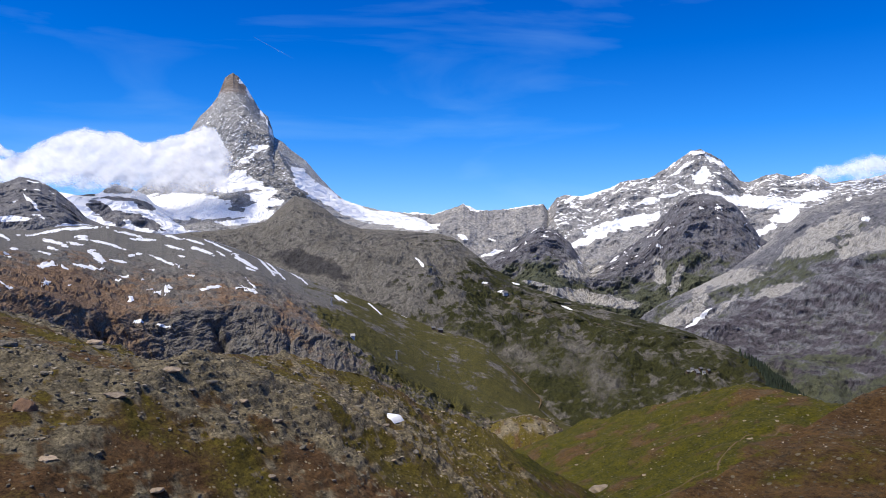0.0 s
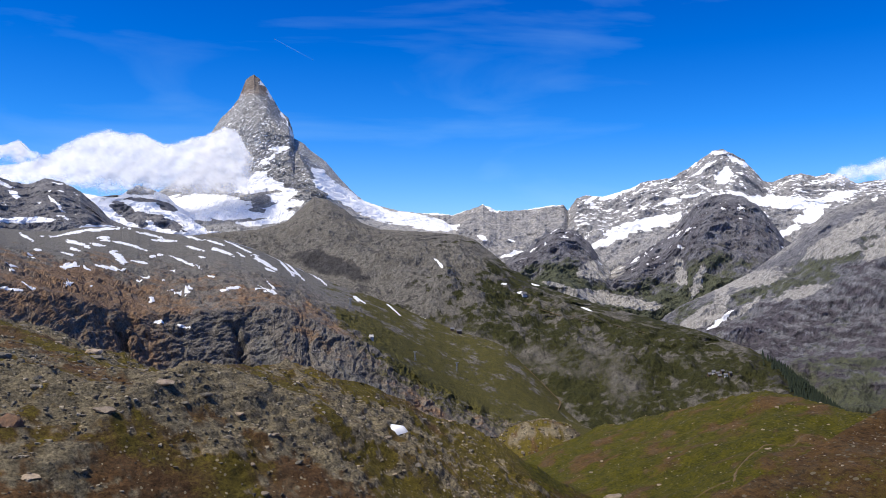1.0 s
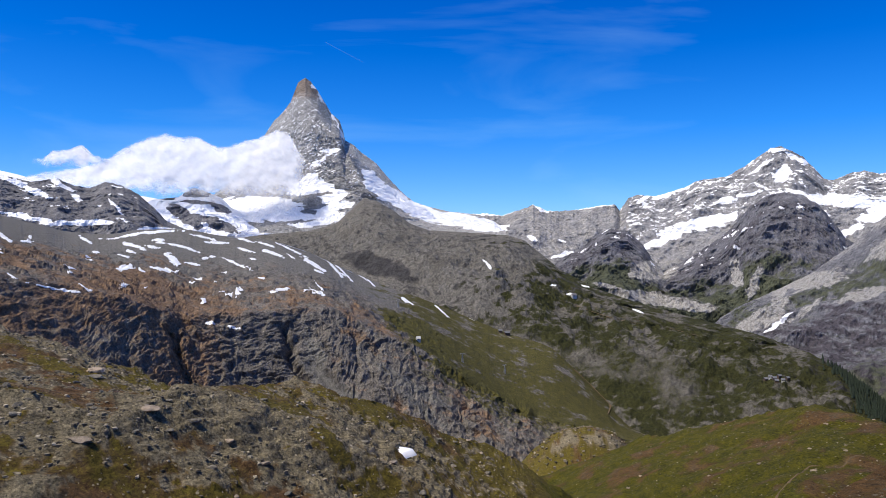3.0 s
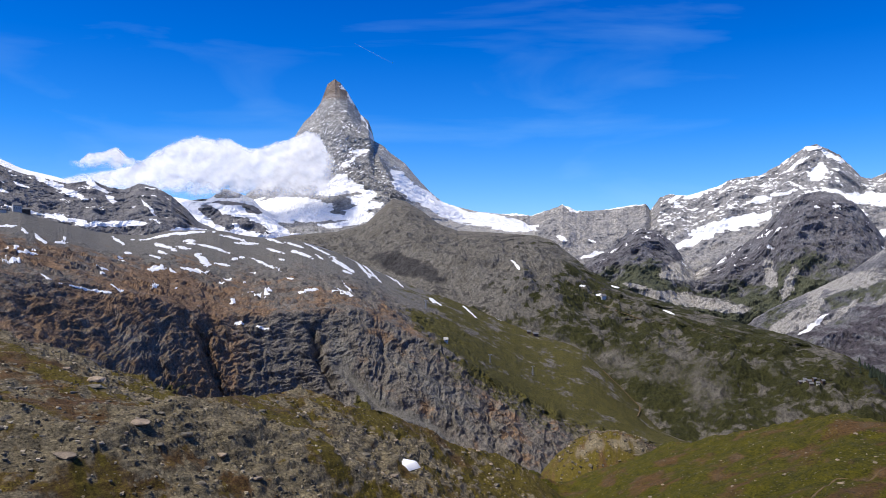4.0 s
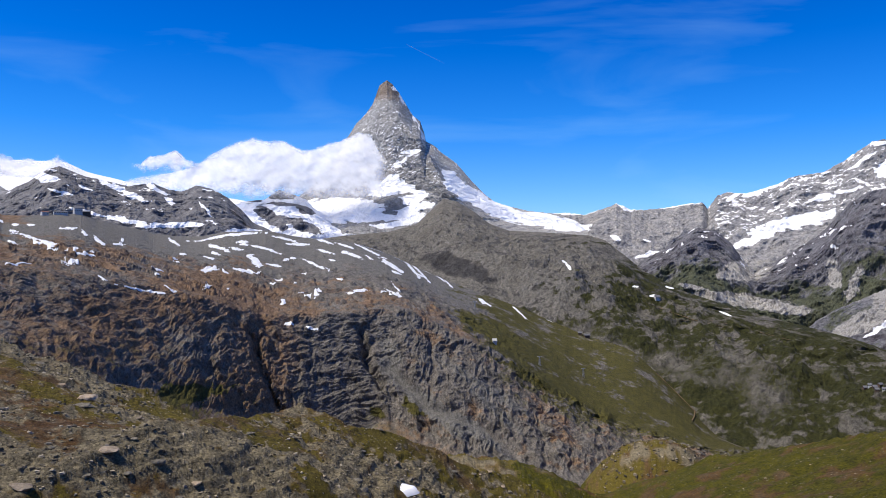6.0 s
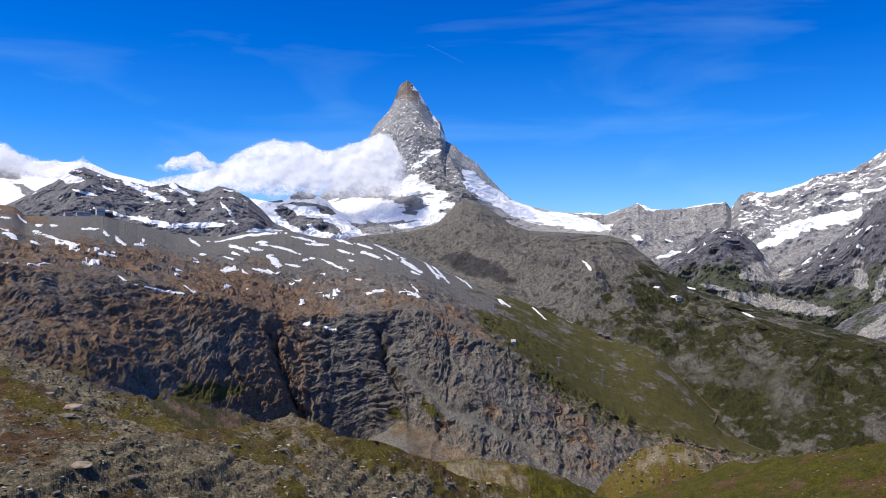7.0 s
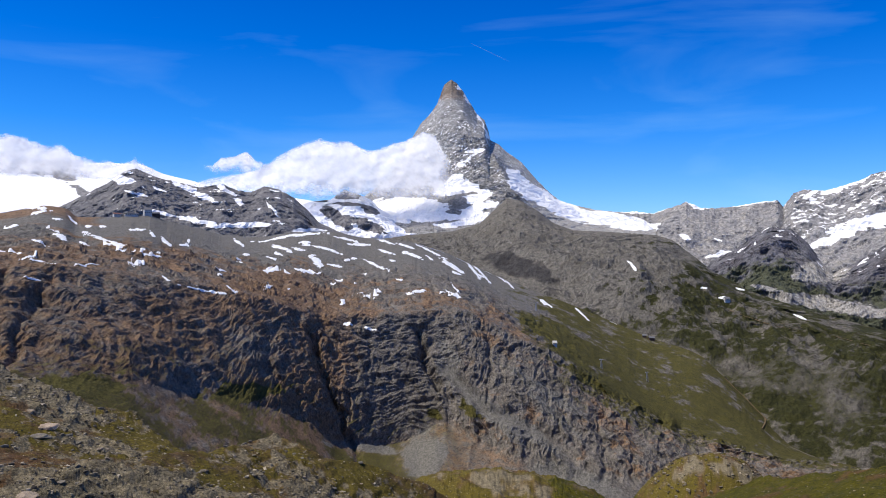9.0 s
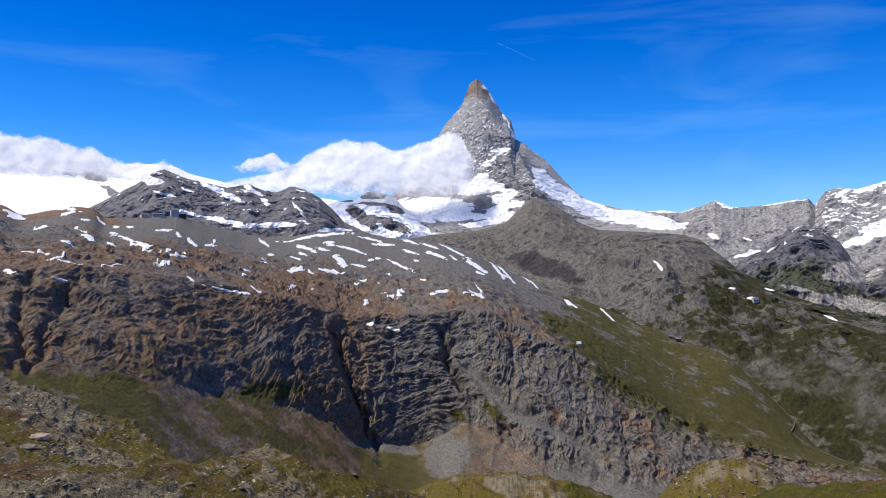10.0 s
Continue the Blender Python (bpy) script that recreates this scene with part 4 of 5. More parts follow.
def near_height(x, y):
    # knoll
    x0 = -11 + 0.3 * (y - 90)
    kn = -12.3 - 0.62 * pos(x - x0) - 0.3 * pos(76 - y) + 0.1 * np.clip(-16 - x, 0, 45) + 0.2 * np.clip(-31 - x, 0, 45) * step(95, 115, y)
    yc = np.interp(x, [-60, -44, -34, -29, -18, -8, 2, 8, 15, 24], [122, 118, 119, 122, 114, 112, 111, 115, 120, 126])
    kn = kn - 1.1 * pos(y - yc)
    for sx, sy, lift in SWELLS:
        kn = kn + lift * np.exp(-((x - sx) ** 2 + (y - sy) ** 2) / 260)
    w = fbm(x / 9, y / 9, 0 * x, 2, 0.45, 77) * 3.0
    face = step(-17, -9, x) * step(20, 12, x)
    kn = kn + face * (1.8 * step(83, 90, y - 0.45 * x + w) - 0.9)
    # green hill
    hill = -42 + 0.40 * (np.minimum(x, 127) - 90.4) - 0.22 * (y - 153) - 1.0 * pos(x - 127) - 0.5 * pos(120 - y)
    hc = np.where(x > 127, 206 - 0.3 * (x - 127), np.minimum(206 + (127 - x) * 2.5, 275))
    hill = hill - 0.65 * pos(y - hc) - 0.4 * pos(55 - x)
    hill = hill - 0.3 * pos(x - 0.615 * y) + 1.6 * fbm(x / 22, y / 22, 0 * x, 3, 0.5, 111)
    # brown slope
    br = -21.4 + 0.22 * (np.minimum(x, 130) - 51.6) - 0.9 * pos(y - 72 - 0.38 * (x - 37.7)) - 0.15 * pos(60 - y) - 0.6 * pos(30 - x)
    # rocky knob
    r = np.hypot((x - 114) / 36, (y - 400) / 34)
    knob = -91 - 24 * r ** 2 + 1.6 * fbm(x / 16, y / 16, 0 * x, 5, 0.6, 112, True)
    shelf = -66 - 18 * (np.hypot((x - 15) / 55, (y - 265) / 45) ** 2) + 2.5 * fbm(x / 14, y / 14, 0 * x, 5, 0.55, 113, True)
    base = -45 - 0.25 * np.clip(y, 0, 5000)
    base = np.where(y > 420, -150 - 0.9 * (y - 420), base)
    base = np.maximum(base, -400)
    # steep bank below the line of flight
    q = -0.57 * x + 0.82 * y
    along = np.clip(0.82 * x + 0.57 * y, -20, 60)
    bank = 0.25 * along - 15 - 2.0 * pos(q + 1) + 0.1 * pos(-q)
    z = smax(kn, base, 4)
    z = smax(z, hill, 5)
    z = smax(z, br, 3)
    z = smax(z, knob, 4)
    z = smax(z, shelf, 5)
    return smax(z, bank, 2)


OUTCROPS = [(-12, 80, 7), (-8, 83, 6), (3, 93, 6), (-20, 74, 5), (9, 103, 6), (13, 107, 5), (-15, 77, 6), (-3, 88, 8), (-16, 82, 6), (7, 97, 8), (-27, 74, 5), (-9, 75, 4), (-24, 104, 6), (-36, 112, 8), (14, 108, 7), (-20, 64, 4), (-45, 118, 9), (3, 82, 4), (100, 392, 13), (124, 388, 15), (112, 405, 9), (15, 262, 45), (16, 96, 5), (-31, 86, 5)]


def rockiness(x, y, z=None, soft=False):
    z = near_height(x, y) if z is None else z
    n = fbm(x / 9, y / 10, z / 5, 4, 0.6, 101)
    f = fbm(x / 2.2, y / 2.8, z / 1.5, 5, 0.64, 102)
    r = np.full(x.shape, -1.0)
    for ox, oy, rad in OUTCROPS:
        r = np.maximum(r, 1 - np.hypot(x - ox, (y - oy) * 1.3) / rad)
    near = step(60, 25, x) * step(180, 140, y)
    if soft:
        return step(-0.35, 0.45, 0.4 * np.maximum(r, -0.4) + 0.6 * n + 0.16 * near - 0.3 * (1 - near) * step(330, 230, y))
    f = f * step(300, 150, y)
    return step(0.02, 0.34, 0.5 * np.maximum(r, -0.4) + 0.45 * n + 0.7 * f + 0.16 * near - 0.3 * (1 - near) * step(330, 230, y))


def near_total(x, y):
    x, y = np.asarray(x, float), np.asarray(y, float)
    base = near_height(x, y)
    rk = rockiness(x, y, base, True)
    micro = fbm(x / 1.2, y / 1.4, base / 0.9, 4, 0.65, 93, True)
    mid = fbm(x / 5.0, y / 6.0, base / 3.0, 5, 0.55, 92)
    # slabs split along joints, each a little tilted
    u, v = x + 0.3 * y + 1.3 * mid + 0.25 * micro, y - 0.2 * x + 1.6 * mid
    slabs = 0.5 * blocks(u, v, 3.1, 2.3, 2) + 0.34 * blocks(u, v, 1.25, 0.95, 6) + 0.16 * blocks(u, v, 0.6, 0.5, 11)
    close = step(300, 150, y)
    split = fbm(u / 4.2, v / 2.4, base / 3, 5, 0.56, 95, True)
    layer = base + 0.6 * mid + 0.1 * x
    rock = (0.8 * mid + 0.14 * slabs + 0.36 * split + 0.07 * micro + 0.42 * (ledges(layer / 0.75, 0.55) - layer / 0.75)) * close + 0.1
    soil = 0.8 * fbm(x / 12, y / 12, 0 * x, 2, 0.5, 94) + (0.25 * mid + 0.08 * micro) * close
    fade = step(20, 45, y - 0.6 * x + 20)
    return base + fade * (rk * rock + (1 - 0.6 * rk) * soil)


def m_near(P):
    x, y = P[:, 0], P[:, 1]
    rk = rockiness(x, y)
    n = fbm(x / 5, y / 5, 0 * x, 6, 0.62, 97)
    m2 = fbm(x / 14, y / 14, 0 * x + 3, 4, 0.5, 99)
    hillside = step(50, 75, x + 4 * n) * step(90, 115, y)
    brown = step(28, 40, x) * step(105, 92, y - 0.35 * (x - 40) + 4 * n)
    turf = 0.45 + 0.4 * step(90, 102, y + 8 * n) + 0.9 * m2 + 0.6 * n
    turf = turf * (1 - hillside) + hillside * (0.86 + 1.4 * m2 + 1.1 * n)
    turf = turf * (1 - brown) + brown * (0.22 + 0.9 * m2 + 0.5 * n)
    grass = np.clip(turf, 0, 1) * (1 - 0.85 * rk)
    return stack4(0 * x, grass, np.clip((1 - 0.9 * rk) * (0.85 + 0.5 * n), 0, 1), 0.12 + 0.6 * n * rk)


a = np.concatenate([np.arange(-180, -45.5, 4.0), np.arange(-45, 45, 0.1), np.arange(45, 181, 4.0)])
d = np.concatenate([np.arange(0.5, 44, 1.8), np.arange(44, 128, 0.27), 128 * 1.011 ** np.arange(0, 135), 560 * 1.08 ** np.arange(0, 29)])
A, D = np.meshgrid(np.radians(a), d)
gx, gy = 16 + (D * np.sin(A)).ravel(), (D * np.cos(A)).ravel() - 6
G = np.stack([gx, gy, near_total(gx, gy)], -1)
ground = grid_mesh("ground", G, len(a), len(d), m_near(G), M_KNOLL)
ground.data.materials.append(M_HILL)
border = gx + 5 * fbm(gx / 12, gy / 12, 0 * gx, 4, 0.6, 120)
on_hill = ((border > 34) & (gy > 40) & ~((gx > 78) & (gy > 340) & (gx < 150))).reshape(len(d), len(a))[:-1, :-1]
ground.data.polygons.foreach_set("material_index", on_hill.astype(np.int32).ravel())
tagged(ground, "rocky alpine ground with turf, soil and broken stone", "ground", kind="structure")

# ---- clouds ----
M_CLOUD, c_nd, c_lk, c_bsdf = mat_base("cloud")
c_at = c_nd.new("ShaderNodeAttribute")
c_at.attribute_name = "mask"
c_sep = c_nd.new("ShaderNodeSeparateColor")
c_lk.new(c_at.outputs["Color"], c_sep.inputs[0])
c_dif, c_trl, c_trs = c_nd.new("ShaderNodeBsdfDiffuse"), c_nd.new("ShaderNodeBsdfTranslucent"), c_nd.new("ShaderNodeBsdfTransparent")
c_dif.inputs[0].default_value = c_trl.inputs[0].default_value = (0.94, 0.94, 0.945, 1)
c_m1, c_m2 = c_nd.new("ShaderNodeMixShader"), c_nd.new("ShaderNodeMixShader")
c_m1.inputs[0].default_value = 0.3
c_lk.new(c_dif.outputs[0], c_m1.inputs[1])
c_lk.new(c_trl.outputs[0], c_m1.inputs[2])
c_lk.new(c_sep.outputs[0], c_m2.inputs[0])
c_lk.new(c_trs.outputs[0], c_m2.inputs[1])
c_lk.new(c_m1.outputs[0], c_m2.inputs[2])
c_lk.new(c_m2.outputs[0], c_nd["Material Output"].inputs[0])


def cloud(name, label, top, base, D, seed, layers=4, dens=0.5, crisp=0.6, lean=1.0):
    """Heaped vapour between a base elevation and a billowing top outline; several veils deep."""
    az, el = zip(*top)
    aa = np.arange(az[0] - 1.6, az[-1] + 1.6, 0.07)
    ee = np.arange(base - 1.6, max(el) + 1.2, 0.07)
    A, E = np.meshgrid(aa, ee)
    A, E = A.ravel(), E.ravel()
    T = np.interp(A, az, el)
    Ps, Ms = [], []
    for i in range(layers):
        b = fbm(A * 0.8, E * 1.0, 0 * A + i * 0.5, 2, 0.35, seed)
        f = fbm(A * 1.1, E * 1.5, 0 * A + i * 0.9, 6, 0.55, seed + 20)
        upper = (T - E) / crisp + 0.3 * b + 0.55 * f
        lower = (E - base) / 0.9 + 0.9 * f
        side = np.minimum(A - az[0] + 0.3, az[-1] + 0.25 - A) / 0.9 + 0.7 * f
        al = step(-0.1, 0.7, upper) * step(-0.6, 1.0, lower) * step(-0.3, 0.9, side)
        al = al * step(0.0, 0.6, np.minimum(np.minimum(A - aa[0], aa[-1] - A), np.minimum(E - ee[0], ee[-1] - E) * 1.2))
        al = al * np.clip(dens + 0.22 * f, 0, 1)
        d = D + i * 60 + lean * (E - base) * D * 0.02 - 18 * b - 2 * f
        r = np.radians(A)
        Ps.append(np.stack([O[0] + d * np.sin(r), O[1] + d * np.cos(r), O[2] + d * np.tan(np.radians(E))], -1))
        Ms.append(stack4(al, 0 * al, 0 * al, 0 * al))
    na, ns = len(aa), len(ee)
    veils = []
    for P, M in zip(Ps, Ms):
        veils.append(grid_mesh(name, P, na, ns, M, M_CLOUD))
    for k, v in enumerate(veils):
        bm = bmesh.new()
        bm.from_mesh(v.data)
        lay = bm.verts.layers.float_color["mask"]
        bmesh.ops.delete(bm, geom=[p for p in bm.verts if p[lay][0] < 0.004], context="VERTS")
        bm.to_mesh(v.data)
        bm.free()
        if k:
            v.name = "veil"
            v.parent = veils[0]
    return tagged(veils[0], label, "cloud")


cloud("cloud", "white cumulus bank drifting against the pointed peak",
      [(-26.2, 4.4), (-24.5, 5.2), (-22.5, 5.6), (-20.4, 6.2), (-18.9, 7.2), (-17.3, 8.1), (-16.1, 8.5), (-14.9, 8.2), (-13.7, 8.3), (-12.5, 7.6), (-11.3, 7.9), (-9.6, 8.5), (-8.3, 9.1), (-7.3, 8.8), (-6.6, 7.4)],
      4.4, 3200, 210, 4, 0.5, 0.5)
cloud("cloud", "low white cloud lying over the glacier crest",
      [(-43, 8.0), (-40.5, 8.0), (-39.2, 7.9), (-37.6, 7.6), (-35.9, 7.6), (-34.5, 7.1), (-33.8, 7.3), (-32.4, 6.3), (-30.2, 6.2), (-29.1, 6.5), (-28.2, 5.9)],
      5.0, 3850, 240, 3, 0.65, 0.6)
cloud("cloud", "small bright heaped cloud behind the dark ridge", [(-23.9, 6.3), (-23.2, 6.9), (-22.3, 7.0), (-21.5, 7.3), (-20.8, 6.8), (-20.2, 6.5)], 6.1, 4360, 270, 2, 0.9, 0.3)
cloud("cloud", "thin grey cloud clinging to the far crest", [(35.2, 5.2), (36.2, 5.9), (37.0, 5.6), (38.2, 6.2), (39.4, 6.4), (42, 6.3)], 4.9, 4480, 290, 3, 0.35, 0.7)

# ---- snow patches on the plateau ----
M_SNOW = bpy.data.materials.new("old_snow")
M_SNOW.use_nodes = True
s_nd, s_lk = M_SNOW.node_tree.nodes, M_SNOW.node_tree.links
s_b = s_nd["Principled BSDF"]
s_pos = s_nd.new("ShaderNodeNewGeometry").outputs["Position"]
s_lk.new(n_ramp(s_nd, s_lk, n_noise(s_nd, s_lk, s_pos, 0.15, 6, 0.6), [(0.3, (0.72, 0.73, 0.75)), (0.6, (0.88, 0.89, 0.92))]), s_b.inputs["Base Color"])
s_b.inputs["Roughness"].default_value = 0.7


def sheet_s(sheet, a, el):
    """s on a slope for arrays of azimuth and elevation."""
    s = np.linspace(0.02, sheet.K - 1.001, 400)
    lo = np.zeros(a.shape)
    z = elev(sheet.place(np.full(s.shape, float(np.mean(a))), s))
    z = np.minimum.accumulate(z)
    return np.interp(-el, -z, s)


def snow_patch(sheet, az, el, w, h, tilt, seed, thick=0.4):
    st = 0.034
    u, v = np.meshgrid(np.arange(-1.5 * w, 1.5 * w + st, st), np.arange(-1.8 * h, 1.8 * h + st, st))
    shp = u.shape
    u, v = u.ravel(), v.ravel()
    k = radians(tilt)
    A, E = az + u * math.cos(k) - v * math.sin(k), el + u * math.sin(k) + v * math.cos(k)
    f = 0.8 - np.sqrt((u / w) ** 2 + (v / (0.7 * h)) ** 2) + 0.85 * fbm(A * 2.2, E * 6.0, 0 * A + seed, 5, 0.62, seed)
    P = sheet.place(A, sheet_s(sheet, A, E))
    P[:, 2] += 0.7 + thick * np.clip(f * 3, -1.2, 1)
    keep = (f > -0.02).reshape(shp)
    cell = keep[:-1, :-1] | keep[1:, 1:]
    # number the connected pieces
    tag = np.where(cell, np.arange(1, cell.size + 1).reshape(cell.shape), 0)
    while True:
        pad = np.pad(tag, 1)
        most = np.max([pad[1 + dy:pad.shape[0] - 1 + dy, 1 + dx:pad.shape[1] - 1 + dx] for dy in (-1, 0, 1) for dx in (-1, 0, 1)], axis=0)
        most = np.where(cell, most, 0)
        if (most == tag).all():
            break
        tag = most
    i = np.arange(u.size).reshape(shp)
    quads = np.stack([i[:-1, :-1], i[:-1, 1:], i[1:, 1:], i[1:, :-1]], -1)
    made = []
    for t in np.unique(tag[tag > 0]):
        q = quads[tag == t]
        if len(q) < 4:
            continue
        used, inv = np.unique(q, return_inverse=True)
        me = bpy.data.meshes.new("snow_patch")
        me.from_pydata(P[used].tolist(), [], inv.reshape(-1, 4).tolist())
        me.polygons.foreach_set("use_smooth", [True] * len(me.polygons))
        me.materials.append(M_SNOW)
        made.append((len(q), new("snow_patch", me)))
    return made


for k, (rows, where) in enumerate(((PATCH_GRAVEL, "grey gravel"), (PATCH_SLOPE, "the grey slope"), (PATCH_ROCKS, "brown rock"), (PATCH_FAR, "dark rock"))):
    for i, row in enumerate(rows):
        shape = "long thin" if row[2] > 5 * row[3] else "ragged"
        for size, patch in snow_patch(plateau, *row, seed=300 + 40 * k + i):
            tagged(patch, (shape if size > 40 else "small ragged") + " white snow patch lying on " + where, "snow patch", "snow patches on the plateau")

# small remnants of snow strewn over the gravel
prng = np.random.RandomState(23)
for i in range(30):
    az, el = prng.uniform(-24, -3), prng.uniform(-2.6, 1.1)
    if el > 1.0 - 0.16 * max(az + 11, 0) - 0.03 * max(-11 - az, 0):
        continue
    row = (az, el, prng.uniform(0.18, 0.5), prng.uniform(0.06, 0.11), prng.uniform(-24, 2))
    for size, patch in snow_patch(plateau, *row, seed=500 + i):
        tagged(patch, "small thin remnant of white snow on grey gravel", "snow patch", "snow patches on the plateau")

# ---- loose stones ----
def stone_mat(name, c1, c2):
    m, nd, lk, bsdf = mat_base(name)
    tex = nd.new("ShaderNodeTexCoord").outputs["Object"]
    info = nd.new("ShaderNodeObjectInfo")
    a, b = n_noise(nd, lk, tex, 2.0, 8, 0.65), n_noise(nd, lk, tex, 14.0, 6, 0.7)
    col = n_mix(nd, lk, n_stretch(nd, lk, a, 0.35, 0.65), c2, c1)
    col = n_mix(nd, lk, 1.0, col, n_ramp(nd, lk, b, [(0.35, (0.6, 0.6, 0.6)), (0.6, (1.15, 1.15, 1.15))]), "MULTIPLY")
    col = n_mix(nd, lk, 1.0, col, n_ramp(nd, lk, info.outputs["Random"], [(0.0, (0.7, 0.7, 0.7)), (1.0, (1.2, 1.15, 1.1))]), "MULTIPLY")
    lk.new(col, bsdf.inputs["Base Color"])
    bsdf.inputs["Roughness"].default_value = 0.9
    bp = nd.new("ShaderNodeBump")
    bp.inputs["Strength"].default_value, bp.inputs["Distance"].default_value = 0.8, 0.12
    lk.new(b, bp.inputs["Height"])
    lk.new(bp.outputs[0], bsdf.inputs["Normal"])
    return m


M_STONE = stone_mat("grey_stone", (0.3, 0.265, 0.2), (0.11, 0.1, 0.08))
M_PALE = stone_mat("pale_stone", (0.5, 0.4, 0.29), (0.3, 0.235, 0.165))
M_RUST = stone_mat("rusty_stone", (0.3, 0.17, 0.09), (0.16, 0.1, 0.065))


def stone_mesh(seed, material, subdiv=2, flat=0.6, slab=0.0):
    """A broken stone: a ball cut by several planes, then roughened."""
    rng = np.random.RandomState(seed)
    bm = bmesh.new()
    bmesh.ops.create_icosphere(bm, subdivisions=subdiv, radius=1.0)
    planes = [(Vector(rng.normal(size=3)).normalized(), rng.uniform(0.45, 0.85)) for _ in range(9)]
    for v in bm.verts:
        p = v.co.copy()
        for n, d in planes:
            over = p.dot(n) - d
            if over > 0:
                p -= n * over
        p += Vector(rng.normal(size=3)) * 0.025
        p.z *= flat
        v.co = p
    me = bpy.data.meshes.new("boulder")
    bm.to_mesh(me)
    bm.free()
    me.materials.append(material)
    return me


STONES = [stone_mesh(k, M_STONE, 2, (0.45, 0.6, 0.75, 0.35)[k % 4]) for k in range(8)]
PALES = [stone_mesh(50 + k, M_PALE, 2, (0.4, 0.55)[k % 2]) for k in range(4)]


def drop_stone(me, x, y, size, turn, label, stretch=1.0, group="boulders on the knoll", tip=0.0, z=None):
    ob = new("boulder", me)
    if z is None:
        z = float(near_total(np.array([x]), np.array([y]))[0])
    low = min(v.co.z for v in me.vertices)
    ob.matrix_world = Matrix.LocRotScale((x, y, z - low * size * 0.22), Euler((tip, tip * 0.5, turn)), (size * stretch, size, size))
    return tagged(ob, label, "boulder", group)


drop_stone(stone_mesh(90, M_RUST, 3, 0.9), -23.6, 67.6, 0.95, 0.4, "rust-brown lichened boulder with a sharp dark shadow", 1.1)
drop_stone(stone_mesh(91, M_PALE, 3, 0.5), -17.5, 70.7, 0.75, -0.3, "pale pinkish slab of rock lying on brown soil", 1.4)
drop_stone(stone_mesh(92, M_PALE, 3, 0.55), -27.1, 99.7, 1.0, 0.2, "rounded pale boulder on the turf of the knoll", 1.5)
drop_stone(stone_mesh(93, M_STONE, 3, 0.5), -25.6, 96.4, 0.9, 0.9, "flat grey boulder beside a pale one on turf", 1.6)
drop_stone(stone_mesh(94, M_PALE, 3, 0.5), -14.1, 77.9, 0.75, 0.1, "flat tan boulder resting on the knoll's brow", 1.6)
drop_stone(stone_mesh(95, M_STONE, 3, 0.7), -30.5, 81.5, 1.0, 0.6, "dark grey boulder half sunk in turf", 1.2)
drop_stone(stone_mesh(96, M_PALE, 3, 0.62), 65.0, 166.5, 2.7, 0.5, "large whitish boulder at the foot of the green hill", 1.3, "boulders on the hill")
drop_stone(stone_mesh(97, M_PALE, 3, 0.4), -20.3, 62.0, 0.7, -0.5, "pale wedge-shaped stone on brown soil", 1.7)
drop_stone(stone_mesh(98, M_PALE, 3, 0.45), -12.6, 64.0, 0.5, 0.4, "small pale stone on brown soil", 1.5)
srng = np.random.RandomState(5)
cx, cy = srng.uniform(-52, 24, 1400), srng.uniform(58, 128, 1400)
ck, cz = rockiness(cx, cy), near_total(cx, cy)
fit_in = (cx > -0.72 * cy + 8) & ~((cx > 12) & (cy < 80)) & (srng.rand(1400) < 0.35 + 0.65 * ck)
for x, y, rk, z in list(zip(cx[fit_in], cy[fit_in], ck[fit_in], cz[fit_in]))[:230]:
    size = 0.16 + 0.42 * srng.rand() ** 3
    pale = srng.rand() < 0.25
    me = (PALES if pale else STONES)[srng.randint(4 if pale else 8)]
    word = ("pale tan" if pale else "grey") + (" angular stone lying among broken rock" if rk > 0.5 else " stone half sunk in turf and soil")
    drop_stone(me, x, y, size, srng.uniform(0, 6.28), word, srng.uniform(1.0, 1.7), tip=srng.uniform(-0.25, 0.25), z=z)
hx, hy = srng.uniform(70, 130, 26), srng.uniform(140, 212, 26)
for k, z in enumerate(near_total(hx, hy)):
    drop_stone(PALES[k % 4], hx[k], hy[k], srng.uniform(0.25, 0.6), srng.uniform(0, 6.28), "pale stone scattered on the grassy hill", 1.4, "boulders on the hill", z=z)


